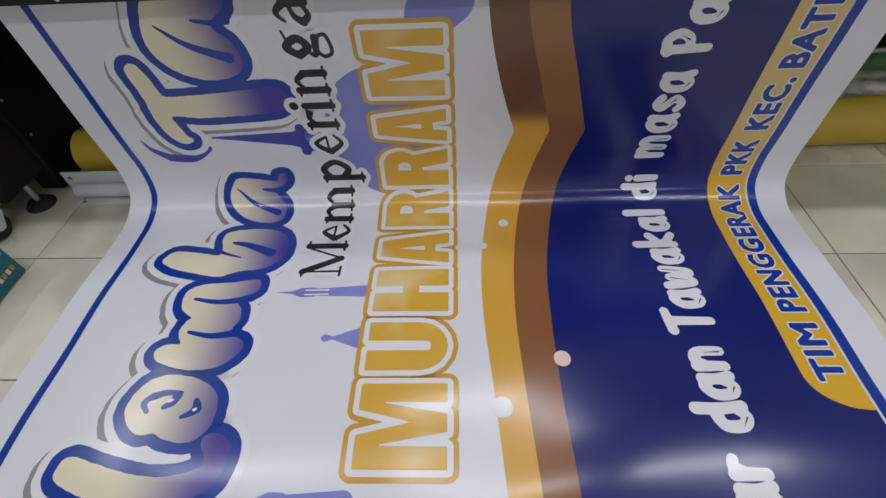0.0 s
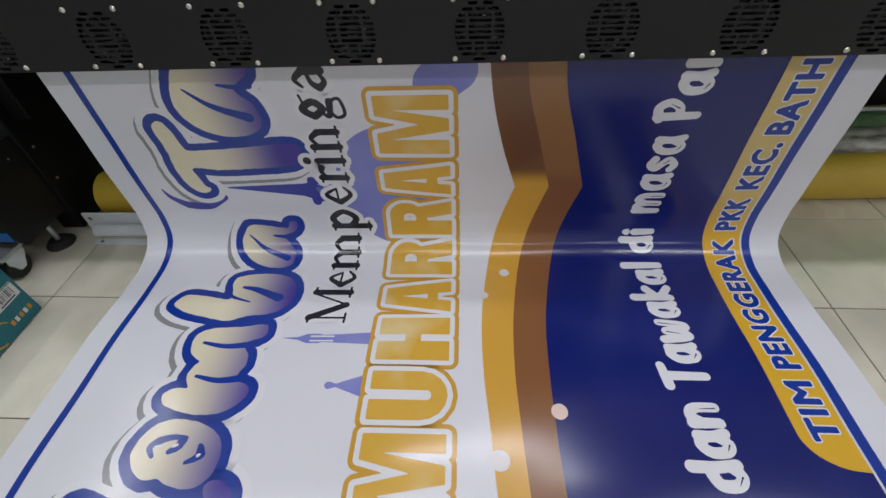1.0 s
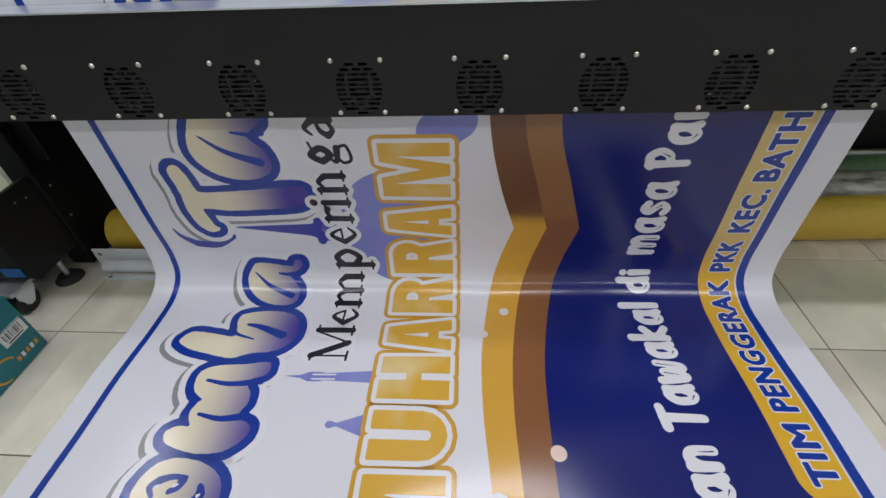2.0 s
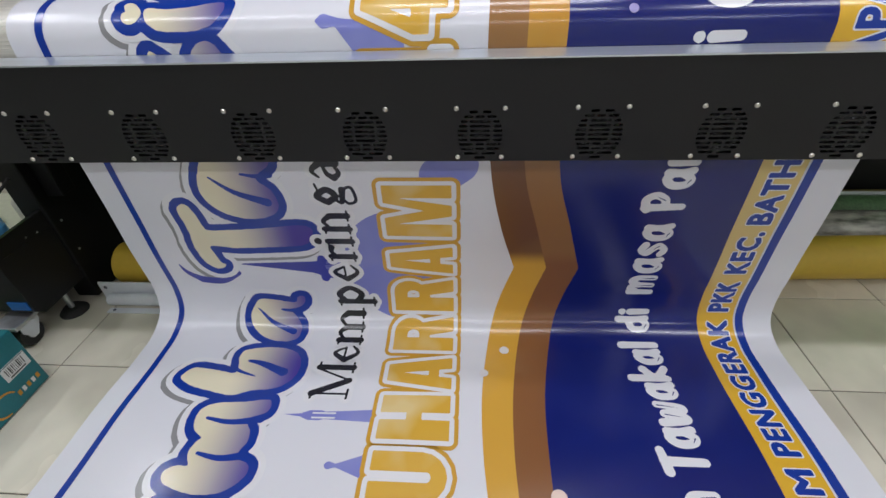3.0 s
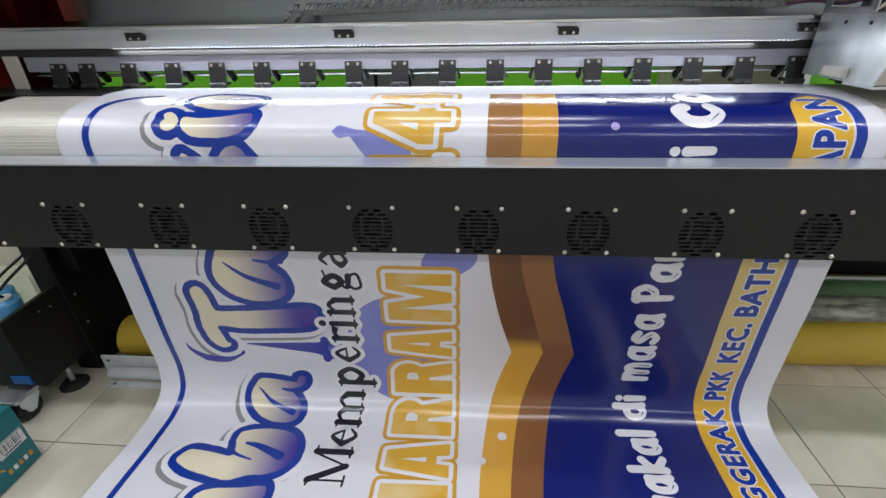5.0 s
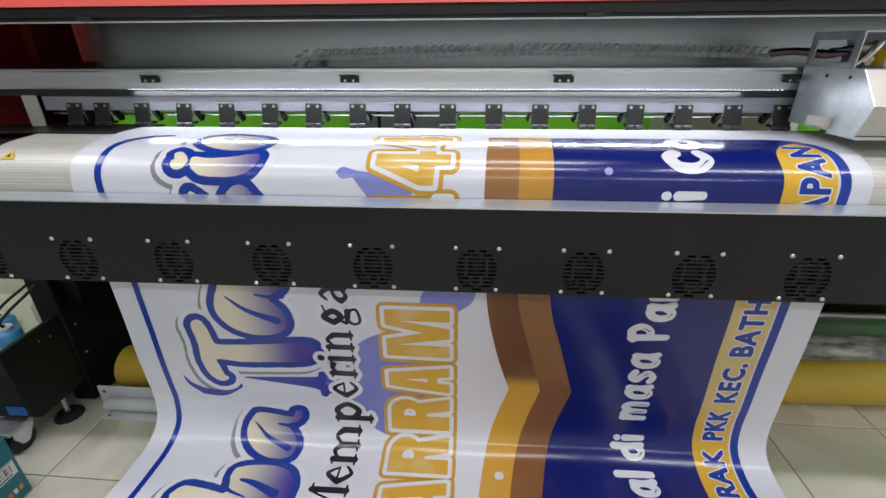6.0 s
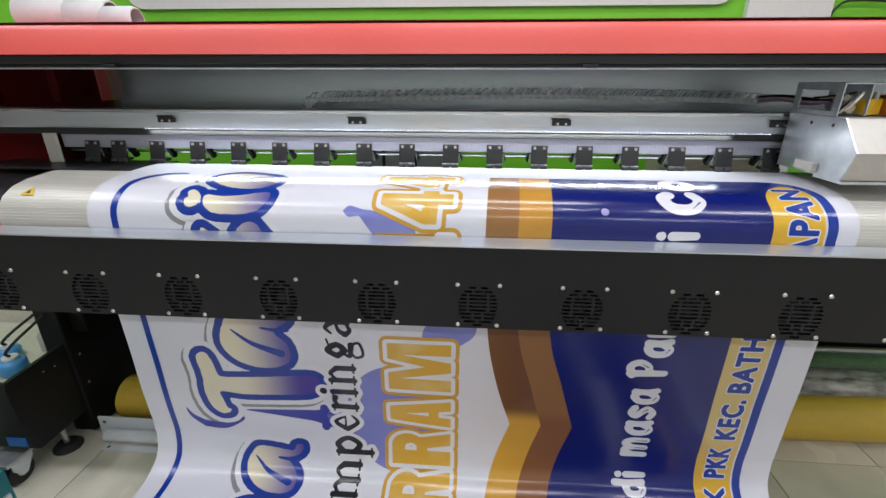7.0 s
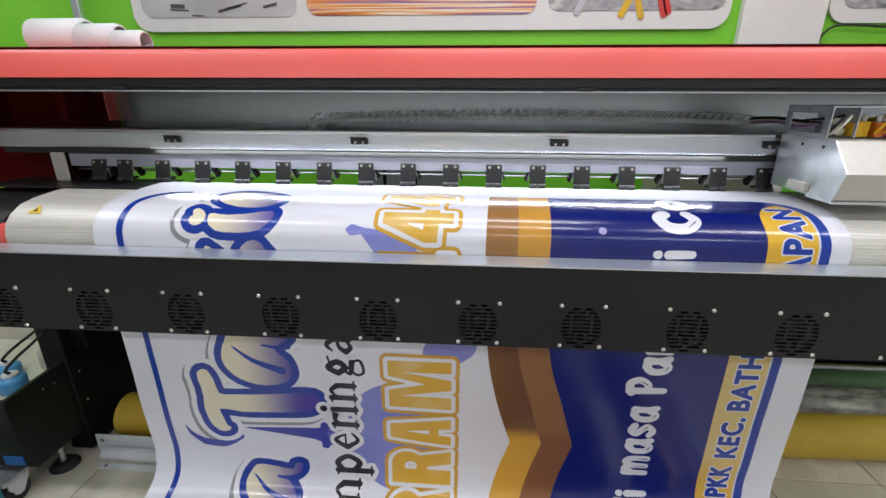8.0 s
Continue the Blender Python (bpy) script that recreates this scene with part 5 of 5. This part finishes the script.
# ---------- on and before the back wall ----------
def rounded(x0, x1, z0, z1, r, y, thick):
    bm = bmesh.new()
    pts = []
    for cx, cz, a0 in ((x1 - r, z1 - r, 0), (x0 + r, z1 - r, 90), (x0 + r, z0 + r, 180), (x1 - r, z0 + r, 270)):
        pts += [(cx + r * math.cos(radians(a0 + k * 11.25)), cz + r * math.sin(radians(a0 + k * 11.25))) for k in range(9)]
    lo = [bm.verts.new((x, y, z)) for x, z in pts]
    hi = [bm.verts.new((x, y + thick, z)) for x, z in pts]
    bm.faces.new(lo)
    bm.faces.new(hi[::-1])
    for i in range(len(pts)):
        j = (i + 1) % len(pts)
        bm.faces.new((lo[i], lo[j], hi[j], hi[i]))
    return bm


def picture_mat(name, kind):
    m = mat(name, (0.5, 0.5, 0.5), 0.25)
    nt = m.node_tree
    co = nt.nodes.new("ShaderNodeTexCoord")
    mp = nt.nodes.new("ShaderNodeMapping")
    ramp = nt.nodes.new("ShaderNodeValToRGB")
    no = nt.nodes.new("ShaderNodeTexNoise")
    nt.links.new(co.outputs["Object"], mp.inputs[0])
    nt.links.new(mp.outputs[0], no.inputs["Vector"])
    nt.links.new(no.outputs["Fac"], ramp.inputs[0])
    nt.links.new(ramp.outputs[0], nt.nodes["Principled BSDF"].inputs["Base Color"])
    cols = {"streak": [(0.3, (0.30, 0.05, 0.02)), (0.42, (0.75, 0.32, 0.06)), (0.5, (0.80, 0.75, 0.60)), (0.58, (0.70, 0.22, 0.03)), (0.64, (0.15, 0.13, 0.45)), (0.72, (0.8, 0.5, 0.2))],
            "paper": [(0.35, (0.42, 0.42, 0.44)), (0.6, (0.60, 0.60, 0.61))],
            "photo": [(0.34, (0.16, 0.16, 0.17)), (0.45, (0.42, 0.42, 0.42)), (0.56, (0.30, 0.30, 0.33)), (0.66, (0.6, 0.6, 0.58))]}[kind]
    mp.inputs["Rotation"].default_value = (0, radians(14), 0)
    mp.inputs["Scale"].default_value = {"streak": (0.7, 1, 46), "paper": (2, 2, 2), "photo": (6, 6, 9)}[kind]
    no.inputs["Scale"].default_value = 1.6
    el = ramp.color_ramp.elements
    el[0].position, el[0].color = cols[0][0], (*cols[0][1], 1)
    el[1].position, el[1].color = cols[-1][0], (*cols[-1][1], 1)
    for p, c in cols[1:-1]:
        el.new(p).color = (*c, 1)
    return m


board = empty("picture_board", "white rounded picture board with three printed pictures", "wall board")
part("panel", rounded(-1.45, 0.945, 1.518, 2.35, 0.07, WALL_Y - 0.014, 0.012), mat("white_board", (0.72, 0.72, 0.70), 0.45, grain=0.02, blotch=0.03), board)
for x0, x1, z0, kind in ((-1.405, -0.752, 1.571, "paper"), (-0.707, 0.209, 1.574, "streak"), (0.253, 0.922, 1.584, "photo")):
    part("picture", rounded(x0, x1, z0, 2.28, 0.045, WALL_Y - 0.017, 0.002), picture_mat("picture_" + kind, kind), board)
ink_grey = mat("dark_grey_print", (0.06, 0.06, 0.07), 0.5)
for x, z, w, h in ((-1.25, 1.612, 0.06, 0.016), (-1.245, 1.598, 0.08, 0.006), (-1.03, 1.602, 0.10, 0.010), (-1.0, 1.612, 0.09, 0.006), (-1.17, 1.578, 0.05, 0.005), (-0.86, 1.612, 0.06, 0.010)):
    ob = part("printed_mark", box(-w / 2, w / 2, 0, 0.001, -h / 2, h / 2), ink_grey, board)
    ob.matrix_basis = pose(x, WALL_Y - 0.0185, z, 0, -12 if x > -1.1 else 3, 0)
for x, z, c in ((0.55, 1.60, (0.70, 0.45, 0.02)), (0.60, 1.595, (0.65, 0.40, 0.03)), (0.70, 1.61, (0.6, 0.03, 0.03)), (0.685, 1.60, (0.55, 0.05, 0.04)), (0.38, 1.61, (0.5, 0.5, 0.55))):
    ob = part("printed_shape", rounded(-0.012, 0.012, -0.045, 0.03, 0.01, 0, 0.001), mat("picture_ink", c, 0.4, grain=0.1), board)
    ob.matrix_basis = pose(x, WALL_Y - 0.0185, z, 0, 25 if x < 0.6 else -20, 0)
board2 = empty("picture_board", "white rounded picture board beside a black cable", "wall board")
part("panel", rounded(1.30, 2.9, 1.535, 2.35, 0.07, WALL_Y - 0.014, 0.012), mat("white_board_two", (0.72, 0.72, 0.70), 0.45, grain=0.02, blotch=0.03), board2)
part("picture", rounded(1.345, 2.05, 1.585, 2.28, 0.045, WALL_Y - 0.017, 0.002), picture_mat("picture_photo_two", "photo"), board2)
tagged(part("pilaster", box(0.985, 1.285, WALL_Y - 0.03, WALL_Y - 0.001, 0, 2.8), M["wall_white"]), "plain white painted wall strip", "wall", kind="structure")
tagged(part("wall_cable", pipe([(1.288, 1.030, 1.45), (1.30, 1.028, 1.50), (1.36, 1.028, 1.528), (1.55, 1.028, 1.520), (1.8, 1.028, 1.535), (2.2, 1.028, 1.53)], 0.004, 8), M["rubber"]), "thin black cable hanging along the wall", "cable")
pole = tagged(part("display_stand_pole", box(-1.672, -1.640, 0.985, 1.01, 0, 2.2, 0.003), M["alu"]), "slim aluminium display stand pole by the wall", "display stand")
for x0, x1, y, r in ((-1.405, -1.232, 0.52, 0.056), (-1.236, -1.112, 0.50, 0.047), (-1.116, -1.022, 0.48, 0.036)):
    bm = bmesh.new()
    n, rings = 44, []
    for x, k in ((x0, 1.0), (x1 - 0.012, 1.0), (x1 - 0.004, 0.94), (x1, 0.82)):
        ring = []
        for i in range(n + 1):
            a = radians(-90 + 440 * i / n)
            q = r * k * (1 - 0.06 * i / n)
            ring.append(bm.verts.new((x, y + q * math.cos(a), 1.3825 + r + q * math.sin(a))))
        rings.append(ring)
    for a, b in zip(rings, rings[1:]):
        for i in range(n):
            bm.faces.new((a[i], a[i + 1], b[i + 1], b[i]))
    ob = tagged(part("paper_roll", smooth(bm, 60), M["paper"]), "loosely rolled white paper sheets on the red hood", "paper roll", "paper rolls on the hood")
    sol = ob.modifiers.new("thick", "SOLIDIFY")
    sol.thickness = 0.002
# seen through the gap behind the rollers
cab = empty("grey_cabinet", "grey steel cabinet between printer and wall", "cabinet")
part("body", box(-0.46, -0.10, 0.75, 0.90, 0, 1.18, 0.004), mat("grey_paint", (0.42, 0.43, 0.45), 0.45, grain=0.03, blotch=0.05), cab)
for x in (-0.36, -0.24):
    part("door_gap", box(x - 0.006, x + 0.006, 0.7475, 0.7500, 0.1, 1.17), M["black_plain"], cab)
bx = empty("cardboard_box", "tall pale cardboard box between printer and wall", "box")
part("body", box(0.66, 1.02, 0.76, 0.90, 0, 1.15, 0.004), mat("pale_card", (0.52, 0.47, 0.40), 0.7, grain=0.12, scale=30, stretch=(1, 1, 6), blotch=0.1), bx)
part("tape", box(0.715, 0.745, 0.7575, 0.7600, 0.05, 1.145), mat("yellow_tape", (0.55, 0.42, 0.10), 0.3, grain=0.05), bx)

# made-up pale box, fills in for the bright floor at the left rear
store = empty("storage_box", "cream box added as stand-in for the bright floor behind", "box")
part("body", box(-2.7, -1.55, 0.74, 1.0, 0, 0.62, 0.006), mat("cream_card", (0.72, 0.70, 0.58), 0.6, grain=0.06, blotch=0.12), store)
part("lid", box(-2.71, -1.545, 0.735, 1.005, 0.621, 0.66, 0.005), mat("cream_lid", (0.68, 0.66, 0.56), 0.5, grain=0.05), store)

# ---------- floor tiles ----------
def tile_mesh():
    g = 0.0018
    bm = box(-TILE / 2 + g, TILE / 2 - g, -TILE / 2 + g, TILE / 2 - g, -0.008, 0.0)
    bmesh.ops.bevel(bm, geom=[e for e in bm.edges if all(v.co.z > -0.001 for v in e.verts)], offset=0.0012, segments=1, affect="EDGES")
    me = bpy.data.meshes.new("floor_tile")
    bm.to_mesh(me)
    bm.free()
    m = M["tile"]
    nt = m.node_tree
    info = nt.nodes.new("ShaderNodeObjectInfo")
    mr = nt.nodes.new("ShaderNodeMapRange")
    mr.inputs["To Min"].default_value, mr.inputs["To Max"].default_value = 0.93, 1.05
    nt.links.new(info.outputs["Random"], mr.inputs["Value"])
    mix = nt.nodes.new("ShaderNodeMix")
    mix.data_type, mix.blend_type = "RGBA", "MULTIPLY"
    mix.inputs["Factor"].default_value = 1
    b = nt.nodes["Principled BSDF"]
    nt.links.new(b.inputs["Base Color"].links[0].from_socket, mix.inputs["A"])
    nt.links.new(mr.outputs[0], mix.inputs["B"])
    nt.links.new(mix.outputs["Result"], b.inputs["Base Color"])
    me.materials.append(m)
    return me


T_ME = tile_mesh()
for i in range(-11, 5):
    for j in range(-8, 3):
        u, v = (i + 0.5) * TILE, (j + 0.5) * TILE
        x, y = JX + u * math.cos(TURN) - v * math.sin(TURN), JY + u * math.sin(TURN) + v * math.cos(TURN)
        ob = new("tile", T_ME)
        ob.parent = floor
        ob.location, ob.rotation_euler = (x, y, 0), (0, 0, TURN)
